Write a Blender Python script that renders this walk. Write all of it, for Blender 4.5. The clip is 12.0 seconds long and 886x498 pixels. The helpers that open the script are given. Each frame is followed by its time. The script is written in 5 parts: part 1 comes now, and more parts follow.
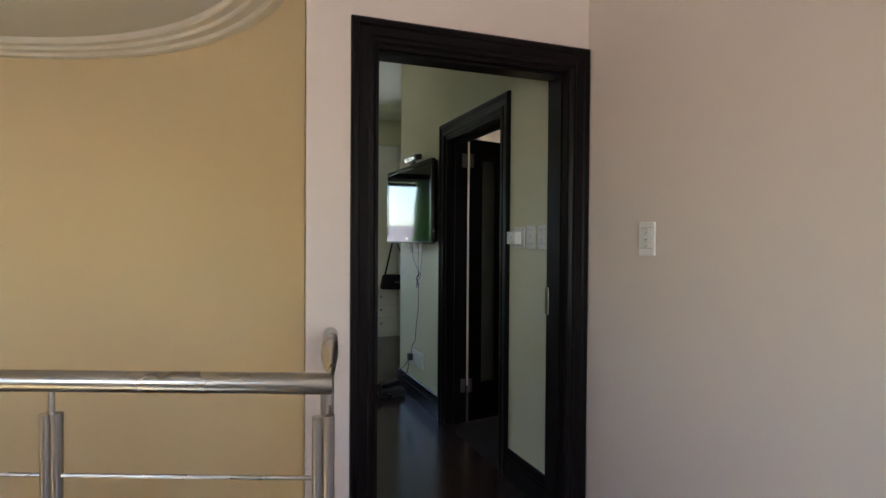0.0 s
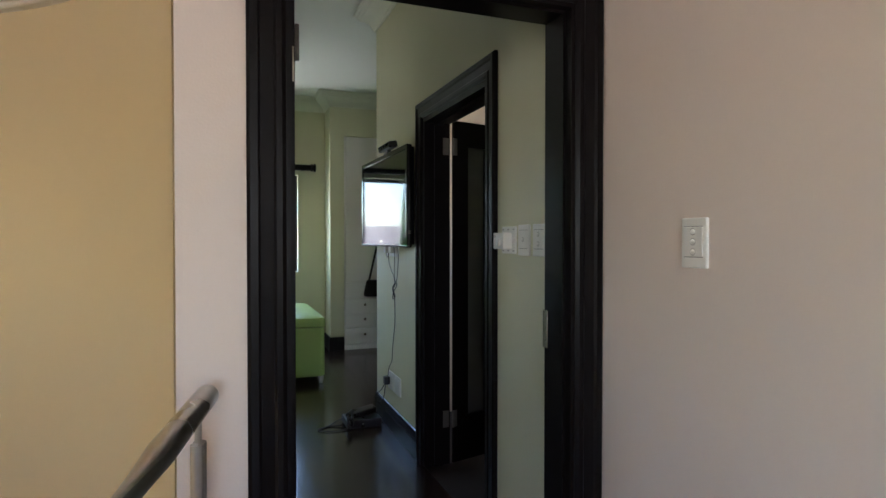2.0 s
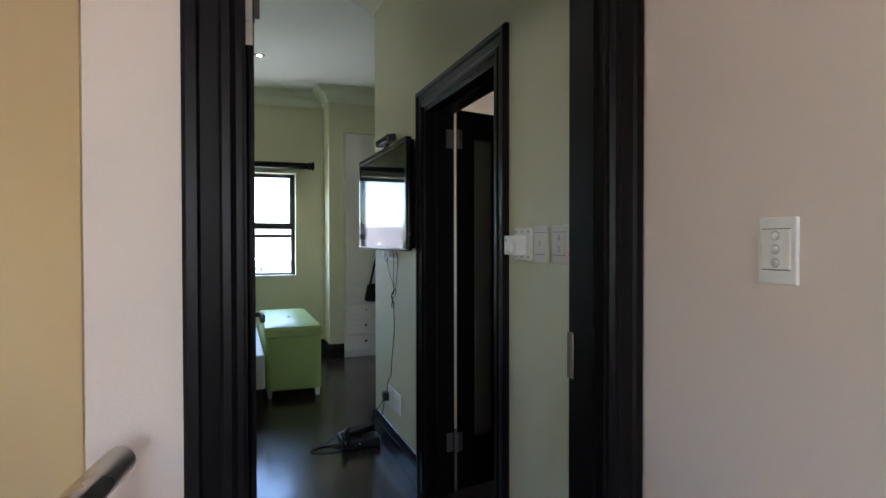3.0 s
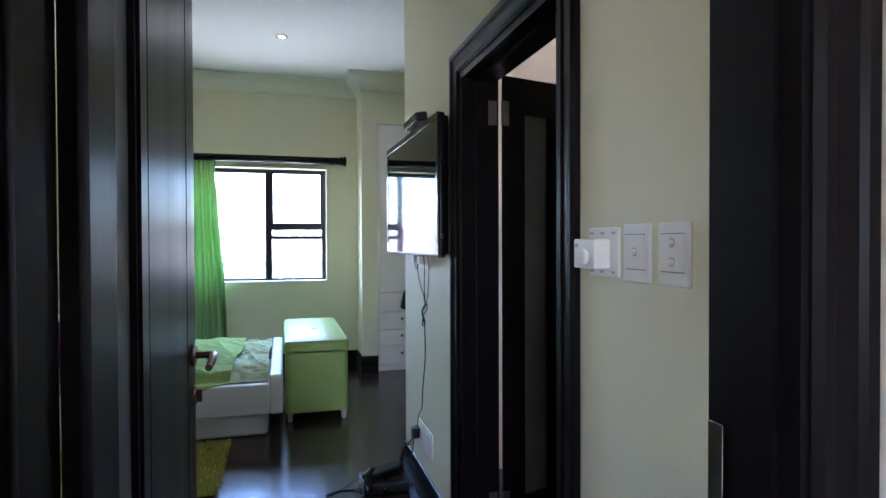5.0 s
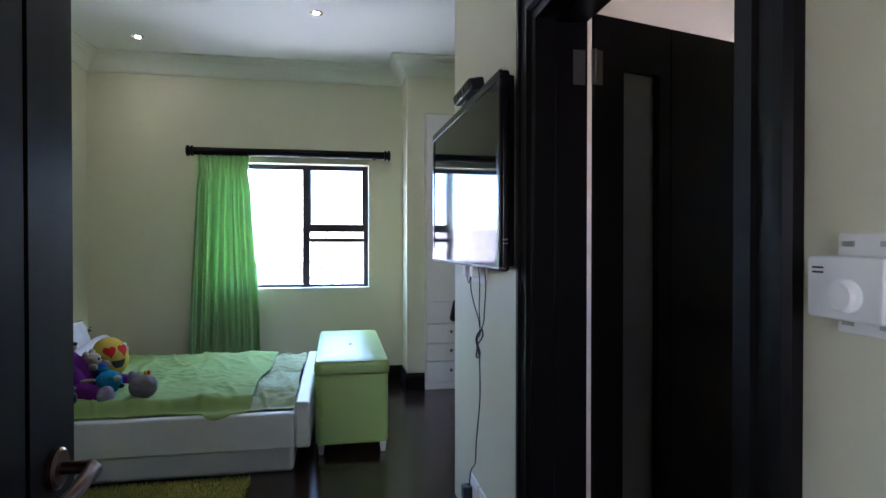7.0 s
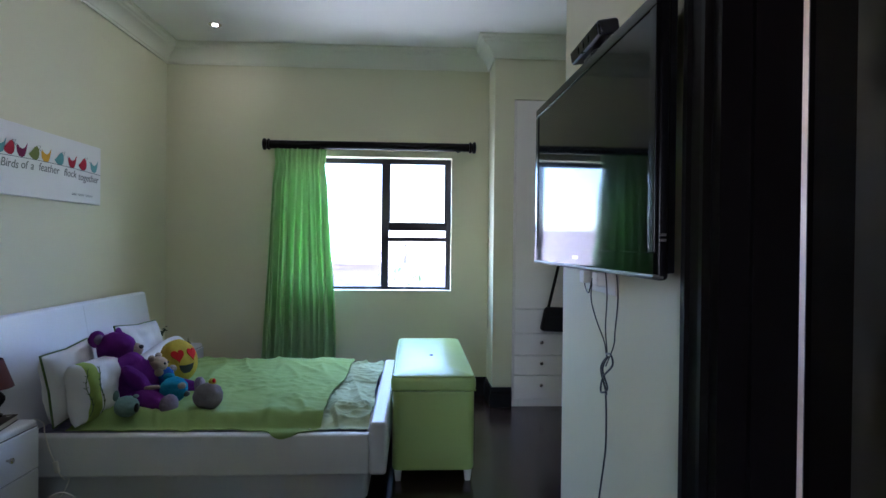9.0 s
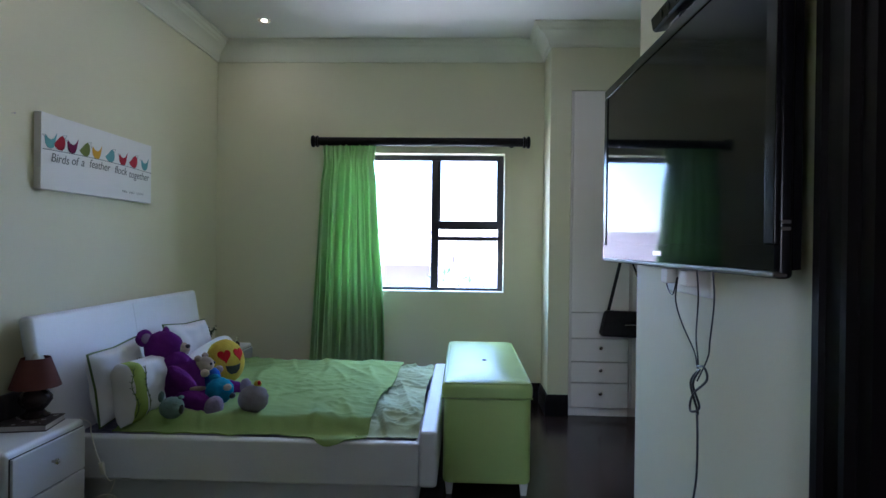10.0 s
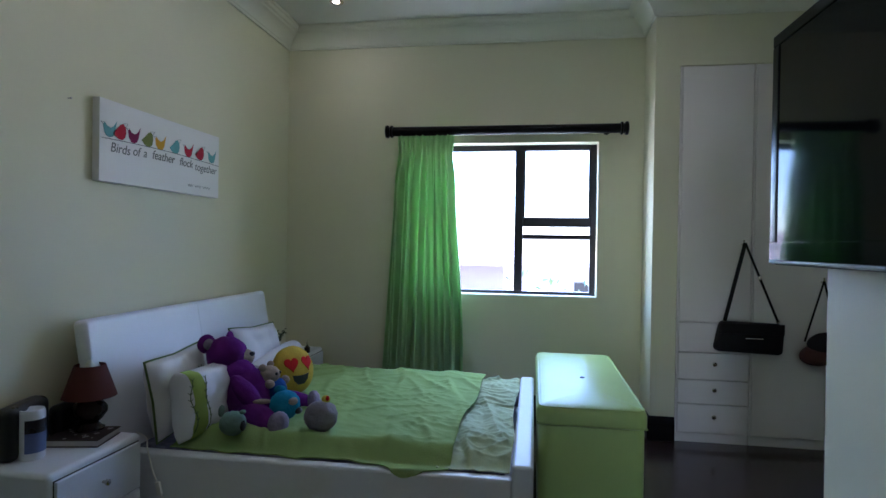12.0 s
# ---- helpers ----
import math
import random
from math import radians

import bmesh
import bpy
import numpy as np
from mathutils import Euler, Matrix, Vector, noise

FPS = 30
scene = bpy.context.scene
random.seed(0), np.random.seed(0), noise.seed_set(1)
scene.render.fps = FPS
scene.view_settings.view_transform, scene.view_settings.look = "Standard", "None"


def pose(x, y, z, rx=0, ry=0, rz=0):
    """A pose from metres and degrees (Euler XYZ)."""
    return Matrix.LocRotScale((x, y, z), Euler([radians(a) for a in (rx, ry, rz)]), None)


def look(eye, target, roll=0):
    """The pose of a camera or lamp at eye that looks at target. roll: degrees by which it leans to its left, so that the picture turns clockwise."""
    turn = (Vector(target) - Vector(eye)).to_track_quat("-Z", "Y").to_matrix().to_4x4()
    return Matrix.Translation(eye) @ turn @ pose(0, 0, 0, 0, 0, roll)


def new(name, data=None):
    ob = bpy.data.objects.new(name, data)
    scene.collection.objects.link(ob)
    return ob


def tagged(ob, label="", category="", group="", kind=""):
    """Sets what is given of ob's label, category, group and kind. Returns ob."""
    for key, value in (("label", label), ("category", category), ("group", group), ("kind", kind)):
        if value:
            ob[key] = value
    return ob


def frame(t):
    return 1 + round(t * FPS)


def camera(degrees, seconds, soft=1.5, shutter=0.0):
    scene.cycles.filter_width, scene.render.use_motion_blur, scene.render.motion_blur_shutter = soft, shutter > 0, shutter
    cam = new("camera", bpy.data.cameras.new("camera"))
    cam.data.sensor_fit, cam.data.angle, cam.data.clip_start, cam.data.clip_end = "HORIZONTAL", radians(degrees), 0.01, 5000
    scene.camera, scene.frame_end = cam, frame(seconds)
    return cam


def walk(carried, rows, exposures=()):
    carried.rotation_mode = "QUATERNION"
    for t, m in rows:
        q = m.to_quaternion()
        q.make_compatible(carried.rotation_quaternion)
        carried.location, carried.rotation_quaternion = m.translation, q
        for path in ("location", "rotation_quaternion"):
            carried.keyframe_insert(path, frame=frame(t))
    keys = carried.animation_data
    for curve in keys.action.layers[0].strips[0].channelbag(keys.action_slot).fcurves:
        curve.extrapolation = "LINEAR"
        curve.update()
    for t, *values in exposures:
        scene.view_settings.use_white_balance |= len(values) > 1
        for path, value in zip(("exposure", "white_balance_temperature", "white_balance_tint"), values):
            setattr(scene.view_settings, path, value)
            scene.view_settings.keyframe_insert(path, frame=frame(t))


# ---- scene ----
cam = camera(75.4, 12.0)
PATH = [
    (0, (-0.14, -0.221, 1.314), (0.572, 1.647, 1.282), 0.4),
    (0.5, (-0.054, -0.08, 1.323), (0.663, 1.787, 1.298), 0.3),
    (1, (0.039, 0.063, 1.327), (0.756, 1.93, 1.302), 0.2),
    (1.5, (0.157, 0.239, 1.332), (0.872, 2.106, 1.303), 0.1),
    (2, (0.247, 0.397, 1.33), (0.954, 2.267, 1.299), -0.0),
    (2.5, (0.32, 0.571, 1.328), (1.021, 2.444, 1.298), -0.1),
    (3, (0.382, 0.717, 1.343), (1.07, 2.595, 1.314), -0.1),
    (5, (0.631, 1.34, 1.356), (1.166, 3.267, 1.329), -0.2),
    (5.5, (0.685, 1.49, 1.37), (1.19, 3.425, 1.346), -0.1),
    (6, (0.728, 1.664, 1.378), (1.201, 3.607, 1.356), -0.1),
    (6.5, (0.766, 1.836, 1.378), (1.189, 3.791, 1.356), 0.1),
    (7, (0.771, 1.995, 1.374), (1.135, 3.962, 1.353), 0.0),
    (9, (0.752, 2.498, 1.359), (0.85, 4.496, 1.343), 0.6),
    (9.5, (0.749, 2.589, 1.347), (0.763, 4.588, 1.335), 0.6),
    (10, (0.728, 2.699, 1.336), (0.658, 4.698, 1.325), 0.7),
    (10.5, (0.703, 2.812, 1.329), (0.55, 4.806, 1.32), 0.7),
    (11, (0.669, 2.916, 1.33), (0.454, 4.905, 1.32), 0.8),
    (11.5, (0.637, 3.01, 1.327), (0.37, 4.992, 1.314), 0.9),
    (12, (0.602, 3.132, 1.325), (0.288, 5.107, 1.311), 0.9),
]
EXPOSURE = [(0.0, 4.54, 6000, 10), (1.5, 4.6, 5900, 10), (3.0, 4.68, 5700, 12), (5.0, 5.46, 5230, 20), (7.0, 5.28, 5180, 23), (9.0, 5.07, 5120, 23), (10.5, 4.91, 5100, 23), (12.0, 4.86, 5100, 23)]
walk(cam, [(t, look(eye, target, roll)) for t, eye, target, roll in PATH], EXPOSURE)

# ---- world and light ----
world = bpy.data.worlds.new("sky")
scene.world = world
world.use_nodes = True
sky = world.node_tree.nodes.new("ShaderNodeTexSky")
sky.sky_type, sky.sun_disc = "NISHITA", False
sky.sun_elevation, sky.sun_rotation = radians(59), radians(99)
world.node_tree.nodes["Background"].inputs["Strength"].default_value = 0.15
world.node_tree.links.new(sky.outputs["Color"], world.node_tree.nodes["Background"].inputs["Color"])


def lamp(name, kind, energy, m, colour=(1, 1, 1), size=(1, 1)):
    data = bpy.data.lights.new(name, kind)
    data.energy, data.color = energy, colour
    if kind == "AREA":
        data.shape, data.size, data.size_y = "RECTANGLE", *size
    ob = new(name, data)
    ob.matrix_world = m
    return ob


sun = lamp("sun", "SUN", 4.0, look((12, -2, 20), (0, 0, 0)), (1.0, 0.95, 0.87))
sun.data.angle = radians(0.5)
# fill lamps added in invented window openings that the walk never faces
lamp("landing_fill_light", "AREA", 0.92, look((-0.4, -3.12, 1.55), (-0.4, 0, 1.4)), (1.0, 0.76, 0.63), (1.1, 1.0))
lamp("stair_fill_light", "AREA", 0.22, look((-3.05, -0.9, 1.55), (0.5, 0.6, 1.2)), (1.0, 0.76, 0.63), (0.8, 0.9))
# added out of sight above the bedroom window to strengthen the sky's light
lamp("sky_fill_light", "AREA", 3.6, look((0.35, 8.25, 2.60), (0.3, 6.2, 0.5)), (0.63, 0.82, 1.0), (1.4, 0.8))
# hidden lamp added below the sill to brighten the ceiling like ground bounce
lamp("ground_bounce_fill", "AREA", 1.05, look((0.35, 8.2, 0.52), (0.3, 5.5, 2.97)), (1.0, 0.96, 0.90), (1.4, 0.6))
# unseen fill added to light the bathroom, in a made-up window opening
lamp("bathroom_fill_light", "AREA", 0.10, look((3.24, 4.15, 1.7), (1.5, 3.9, 2.1)), (1.0, 0.85, 0.70), (0.6, 0.9))


# ---- materials ----
def material(name, colour, rough=0.6, metal=0.0, vary=0.06, scale=3.0, grain=60.0, bump=0.08, spec=0.5, tint=None, stretch=(1, 1, 1), **more):
    """Base colour with large soft stains and fine grain, and a fine relief."""
    m = bpy.data.materials.new(name)
    m.use_nodes = True
    n, l = m.node_tree.nodes, m.node_tree.links
    p = n["Principled BSDF"]
    p.inputs["Roughness"].default_value, p.inputs["Metallic"].default_value = rough, metal
    p.inputs["Specular IOR Level"].default_value = spec
    for key, value in more.items():
        p.inputs[key.replace("_", " ")].default_value = value
    at = n.new("ShaderNodeTexCoord")
    mp = n.new("ShaderNodeMapping")
    mp.inputs["Scale"].default_value = stretch
    l.new(at.outputs["Object"], mp.inputs["Vector"])
    big, fine = n.new("ShaderNodeTexNoise"), n.new("ShaderNodeTexNoise")
    big.inputs["Scale"].default_value, fine.inputs["Scale"].default_value = scale, grain
    big.inputs["Detail"].default_value, fine.inputs["Detail"].default_value = 3, 4
    for t in (big, fine):
        l.new(mp.outputs["Vector"], t.inputs["Vector"])
    mix = n.new("ShaderNodeMix")
    mix.data_type = "RGBA"
    dark = tint or tuple(c * (1 - 2.2 * vary) for c in colour)
    mix.inputs["A"].default_value, mix.inputs["B"].default_value = (*colour, 1), (*dark, 1)
    add = n.new("ShaderNodeMath")
    add.operation = "MULTIPLY_ADD"
    add.inputs[1].default_value, add.inputs[2].default_value = 0.45, -0.1
    l.new(fine.outputs["Fac"], add.inputs[0])
    sm = n.new("ShaderNodeMath")
    sm.operation, sm.use_clamp = "MULTIPLY_ADD", True
    sm.inputs[1].default_value = 0.9
    l.new(big.outputs["Fac"], sm.inputs[0])
    l.new(add.outputs[0], sm.inputs[2])
    l.new(sm.outputs[0], mix.inputs["Factor"])
    l.new(mix.outputs["Result"], p.inputs["Base Color"])
    b = n.new("ShaderNodeBump")
    b.inputs["Strength"].default_value, b.inputs["Distance"].default_value = bump, 0.004
    l.new(fine.outputs["Fac"], b.inputs["Height"])
    l.new(b.outputs["Normal"], p.inputs["Normal"])
    rr = n.new("ShaderNodeMapRange")
    rr.inputs["To Min"].default_value, rr.inputs["To Max"].default_value = max(rough - 0.06, 0.02), min(rough + 0.08, 1)
    l.new(big.outputs["Fac"], rr.inputs["Value"])
    l.new(rr.outputs["Result"], p.inputs["Roughness"])
    return m


PAINT_CREAM = material("cream_wall_paint", (0.69, 0.66, 0.455), 0.5, vary=0.03, scale=1.3, grain=180, bump=0.12, spec=0.3)
PAINT_BEIGE = material("landing_wall_paint", (0.74, 0.625, 0.54), 0.5, vary=0.03, scale=1.1, grain=180, bump=0.12, spec=0.3)
PAINT_YELLOW = material("yellow_wall_paint", (0.77, 0.61, 0.355), 0.5, vary=0.04, scale=1.0, grain=160, bump=0.14, spec=0.3)
PAINT_CEIL = material("ceiling_paint", (0.80, 0.785, 0.72), 0.7, vary=0.02, scale=0.8, grain=120, bump=0.06, spec=0.2)
PLASTER = material("moulding_plaster", (0.77, 0.75, 0.62), 0.55, vary=0.03, scale=4, grain=90, spec=0.3)
PLASTER_WARM = material("landing_moulding", (0.84, 0.78, 0.66), 0.5, vary=0.03, scale=4, grain=90, spec=0.3)
WOOD_DARK = material("dark_stained_wood", (0.006, 0.0045, 0.0048), 0.33, spec=0.15, vary=0.05, scale=3, grain=40, bump=0.015, stretch=(6, 6, 0.1))
FLOOR_WOOD = material("dark_floor_boards", (0.036, 0.020, 0.016), 0.19, vary=0.2, scale=2.5, grain=18, bump=0.05, stretch=(5, 0.5, 1))
STEEL = material("brushed_steel", (0.52, 0.49, 0.45), 0.28, 1.0, vary=0.06, scale=5, grain=120, bump=0.05)
CHROME = material("nickel_metal", (0.62, 0.58, 0.52), 0.22, 1.0, vary=0.05, scale=8, grain=90, bump=0.02)
HINGE = material("dull_hinge_metal", (0.20, 0.18, 0.16), 0.45, 1.0, vary=0.1, scale=10, grain=80, bump=0.05)
COPPER = material("worn_bronze", (0.17, 0.11, 0.08), 0.34, 1.0, vary=0.12, scale=20, grain=90, bump=0.05)
PLASTIC_WHITE = material("white_plastic", (0.79, 0.77, 0.71), 0.35, vary=0.03, scale=12, grain=80, bump=0.02)
PLASTIC_BLACK = material("black_plastic", (0.012, 0.012, 0.014), 0.28, vary=0.1, scale=12, grain=120, bump=0.05)
SCREEN = material("dark_glass_screen", (0.004, 0.005, 0.006), 0.0, vary=0.02, scale=2, grain=5, bump=0.0, spec=0.14)
TV_BLACK = material("gloss_black_plastic", (0.006, 0.006, 0.007), 0.16, vary=0.05, scale=12, grain=80, bump=0.01, spec=0.14)
FROST = material("frosted_glass", (0.12, 0.125, 0.12), 0.30, vary=0.03, scale=3, grain=60, bump=0.03, Transmission_Weight=0.3)
LACQUER = material("white_lacquer", (0.74, 0.74, 0.75), 0.32, vary=0.02, scale=2, grain=60, bump=0.04)
MELAMINE = material("off_white_melamine", (0.76, 0.71, 0.66), 0.45, vary=0.02, scale=2, grain=60, bump=0.04)
LEATHER_WHITE = material("white_leatherette", (0.76, 0.77, 0.80), 0.42, vary=0.04, scale=3, grain=70, bump=0.18)
LEATHER_LIME = material("lime_leatherette", (0.43, 0.57, 0.17), 0.34, vary=0.05, scale=3, grain=90, bump=0.15)
CLOTH_GREEN = material("green_curtain_cloth", (0.54, 0.75, 0.37), 0.8, vary=0.10, scale=4, grain=220, bump=0.2, spec=0.2, Transmission_Weight=0.0)
BLANKET = material("lime_blanket_fleece", (0.29, 0.41, 0.14), 0.9, vary=0.10, scale=5, grain=150, bump=0.35, spec=0.1)
SHEET = material("pale_patterned_sheet", (0.47, 0.55, 0.32), 0.8, vary=0.16, scale=22, grain=90, bump=0.2, spec=0.2)
FRAME_BROWN = material("dark_window_frame", (0.022, 0.020, 0.024), 0.35, vary=0.1, scale=6, grain=80, bump=0.05)
WALL_TILE = material("brown_wall_tile", (0.045, 0.022, 0.016), 0.3, vary=0.2, scale=6, grain=40)
MATTRESS = material("lilac_floral_ticking", (0.36, 0.36, 0.46), 0.8, vary=0.1, scale=30, grain=60, bump=0.1, spec=0.2, tint=(0.06, 0.05, 0.14))
TILE = material("bathroom_floor", (0.02, 0.014, 0.012), 0.4, vary=0.08, scale=3, grain=40)
_t = CLOTH_GREEN.node_tree
_tr, _mx = _t.nodes.new("ShaderNodeBsdfTranslucent"), _t.nodes.new("ShaderNodeMixShader")
_tr.inputs["Color"].default_value, _mx.inputs["Fac"].default_value = (0.58, 0.80, 0.42, 1), 0.24
_t.links.new(_t.nodes["Principled BSDF"].outputs[0], _mx.inputs[1])
_t.links.new(_tr.outputs[0], _mx.inputs[2])
_t.links.new(_mx.outputs[0], _t.nodes["Material Output"].inputs["Surface"])
GLASS = bpy.data.materials.new("window_glass")
GLASS.use_nodes = True
_g = GLASS.node_tree.nodes["Principled BSDF"]
_g.inputs["Base Color"].default_value, _g.inputs["Roughness"].default_value = (0.48, 0.495, 0.515, 1), 0.0
_g.inputs["Transmission Weight"].default_value, _g.inputs["IOR"].default_value = 1.0, 1.05


# ---- mesh helpers ----
def part(name, bm, mat, parent=None, label="", sharp=0.6):
    """One mesh object out of a bmesh, under a thing or a part."""
    bmesh.ops.recalc_face_normals(bm, faces=bm.faces)
    for f in bm.faces:
        f.smooth = True
    for e in bm.edges:
        e.smooth = len(e.link_faces) == 2 and e.calc_face_angle(0) < sharp
    me = bpy.data.meshes.new(name)
    bm.to_mesh(me)
    bm.free()
    for m in (mat if isinstance(mat, (list, tuple)) else [mat]):
        me.materials.append(m)
    ob = new(name, me)
    if parent:
        ob.parent = parent
    if label:
        ob["label"] = label
    if len(me.vertices) < 1500:
        ob.modifiers.new("flat_faces", "WEIGHTED_NORMAL").keep_sharp = True
    return ob


def thing(name, at, label, category, group="", turn=0.0):
    ob = new(name)
    ob.empty_display_size = 0.1
    ob.matrix_world = pose(*at, 0, 0, turn)
    return tagged(ob, label, category, group)


def box(bm, lo, hi, r=0.0, seg=2, slot=0):
    """A box from corner to corner, with its edges rounded by r."""
    got = bmesh.ops.create_cube(bm, size=1.0)["verts"]
    for v in got:
        v.co = Vector([lo[i] + (v.co[i] + 0.5) * (hi[i] - lo[i]) for i in range(3)])
    faces = list({f for v in got for f in v.link_faces})
    if r > 0:
        edges = list({e for v in got for e in v.link_edges})
        out = bmesh.ops.bevel(bm, geom=edges, offset=r, segments=seg, affect="EDGES", profile=0.5)
        faces = list(set(out["faces"]) | {f for f in faces if f.is_valid})
    for f in faces:
        f.material_index = slot
    return faces


def bxs(*boxes, r=0.0, seg=2):
    bm = bmesh.new()
    for b in boxes:
        box(bm, b[0], b[1], r, seg)
    return bm


def tube(bm, points, r, n=10, closed=False):
    """A round bar along a line of points; r is a number or one per point."""
    pts = [Vector(p) for p in points]
    rings, up = [], None
    for i, p in enumerate(pts):
        a = pts[max(i - 1, 0)] if not closed else pts[i - 1]
        b = pts[min(i + 1, len(pts) - 1)] if not closed else pts[(i + 1) % len(pts)]
        d = (b - a).normalized()
        if up is None:
            up = d.orthogonal().normalized()
        up = (up - d * up.dot(d)).normalized()
        side = d.cross(up)
        rad = r[i] if isinstance(r, (list, tuple)) else r
        rings.append([bm.verts.new(p + rad * (math.cos(2 * math.pi * k / n) * up + math.sin(2 * math.pi * k / n) * side)) for k in range(n)])
    pairs = list(zip(rings, rings[1:])) + ([(rings[-1], rings[0])] if closed else [])
    for a, b in pairs:
        for k in range(n):
            bm.faces.new((a[k], a[(k + 1) % n], b[(k + 1) % n], b[k]))
    if not closed:
        bm.faces.new(rings[0]), bm.faces.new(rings[-1][::-1])
    return bm


def lathe(bm, profile, at=(0, 0, 0), n=24, slot=0, axis="z"):
    """A turned shape: profile of (radius, height) from bottom to top."""
    at, rings = Vector(at), []
    for rad, h in profile:
        ring = []
        for k in range(n):
            c, s = rad * math.cos(2 * math.pi * k / n), rad * math.sin(2 * math.pi * k / n)
            ring.append(bm.verts.new(at + Vector({"z": (c, s, h), "x": (h, c, s), "y": (c, h, s)}[axis])))
        rings.append(ring)
    faces = []
    for a, b in zip(rings, rings[1:]):
        faces += [bm.faces.new((a[k], a[(k + 1) % n], b[(k + 1) % n], b[k])) for k in range(n)]
    faces += [bm.faces.new(rings[0][::-1]), bm.faces.new(rings[-1])]
    for f in faces:
        f.material_index = slot
    return bm


def ball(bm, at, size, turn=(0, 0, 0), slot=0, n=20, rough=0.0):
    """An ellipsoid with half-axes size; rough: a lumpy skin."""
    got = bmesh.ops.create_uvsphere(bm, u_segments=n, v_segments=n * 2 // 3, radius=1)["verts"]
    m = pose(*at, *turn) @ Matrix.Diagonal((*size, 1))
    for v in got:
        if rough:
            v.co *= 1 + rough * noise.noise(v.co * 3 + Vector(at) * 7) + 0.4 * rough * noise.noise(v.co * 13 + Vector(at) * 5)
        v.co = m @ v.co
    for f in {f for v in got for f in v.link_faces}:
        f.material_index = slot
    return bm


def sweep(bm, profile, path, closed=False):
    """A moulding: a closed profile of (out, up) led along a level path; out is to the left of the way, mitred at the corners."""
    pts = [Vector(p) for p in path]
    rings = []
    for i, p in enumerate(pts):
        a = (p - pts[i - 1]).normalized() if i or closed else None
        b = (pts[(i + 1) % len(pts)] - p).normalized() if i < len(pts) - 1 or closed else None
        la = Vector((-a.y, a.x, 0)) if a else None
        lb = Vector((-b.y, b.x, 0)) if b else None
        if la and lb:
            m = (la + lb).normalized()
            m = m / max(m.dot(la), 0.2)
        else:
            m = la or lb
        rings.append([bm.verts.new(p + m * o + Vector((0, 0, u))) for o, u in profile])
    n = len(profile)
    for a, b in list(zip(rings, rings[1:])) + ([(rings[-1], rings[0])] if closed else []):
        for k in range(n):
            bm.faces.new((a[k], a[(k + 1) % n], b[(k + 1) % n], b[k]))
    if not closed:
        bm.faces.new(rings[0][::-1]), bm.faces.new(rings[-1])
    return bm


def wall(name, axis, d0, d1, u0, u1, z0, z1, mat, openings=(), label=""):
    """A wall with thickness from d0 to d1 along its axis, from u0 to u1, with openings (ua, ub, za, zb) right through it."""
    us = sorted({u0, u1, *[o[0] for o in openings], *[o[1] for o in openings]})
    zs = sorted({z0, z1, *[o[2] for o in openings], *[o[3] for o in openings]})
    bm, made = bmesh.new(), {}

    def v(d, u, z):
        key = (d, u, z)
        if key not in made:
            made[key] = bm.verts.new((d, u, z) if axis == "x" else (u, d, z))
        return made[key]

    def solid(i, j):
        if not (0 <= i < len(us) - 1 and 0 <= j < len(zs) - 1):
            return False
        cu, cz = (us[i] + us[i + 1]) / 2, (zs[j] + zs[j + 1]) / 2
        return not any(a < cu < b and c < cz < e for a, b, c, e in openings)

    for i in range(len(us) - 1):
        for j in range(len(zs) - 1):
            if not solid(i, j):
                continue
            a, b, c, e = us[i], us[i + 1], zs[j], zs[j + 1]
            for d in (d0, d1):
                bm.faces.new((v(d, a, c), v(d, b, c), v(d, b, e), v(d, a, e)))
            for other, (p, q, r, s) in (((i - 1, j), (a, c, a, e)), ((i + 1, j), (b, c, b, e)), ((i, j - 1), (a, c, b, c)), ((i, j + 1), (a, e, b, e))):
                if not solid(*other):
                    bm.faces.new((v(d0, p, q), v(d1, p, q), v(d1, r, s), v(d0, r, s)))
    return tagged(part(name, bm, mat), label or "painted plaster wall", "wall", "", "structure")


def slab(name, outline, z0, z1, mat, label, category):
    bm = bmesh.new()
    lo = [bm.verts.new((x, y, z0)) for x, y in outline]
    hi = [bm.verts.new((x, y, z1)) for x, y in outline]
    bm.faces.new(lo[::-1]), bm.faces.new(hi)
    for i in range(len(lo)):
        j = (i + 1) % len(lo)
        bm.faces.new((lo[i], lo[j], hi[j], hi[i]))
    return tagged(part(name, bm, mat), label, category, "", "structure")


# ---- structure ----
XR, XL, YD, YN, TOP = 1.33, -1.44, 1.885, 7.66, 3.08
LTOP = 2.40
# landing
wall("wall_landing_east", "x", XR, 1.55, -3.2, 1.955, -0.25, 3.2, PAINT_BEIGE, label="beige painted landing wall")
# the window opening here is invented, out of view, for the landing fill
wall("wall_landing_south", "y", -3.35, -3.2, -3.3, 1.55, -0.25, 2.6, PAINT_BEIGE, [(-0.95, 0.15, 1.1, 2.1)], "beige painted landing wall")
wall("wall_door", "y", YD, 2.03, 0.134, XR, -2.9, 3.2, PAINT_BEIGE, [(0.387, 1.235, -0.25, 2.043)], "pale beige painted wall round the bedroom door")
# its window opening is likewise made up, unseen, for the stair fill
wall("wall_landing_west", "x", -3.3, -3.12, -3.2, 2.95, -2.9, 2.6, PAINT_YELLOW, [(-1.3, -0.5, 1.1, 2.0)], label="yellow painted stairwell wall")
wall("wall_stairwell_lower", "y", 0.95, 1.05, -3.12, 0.3, -2.9, -0.25, PAINT_YELLOW, label="yellow painted stairwell wall")
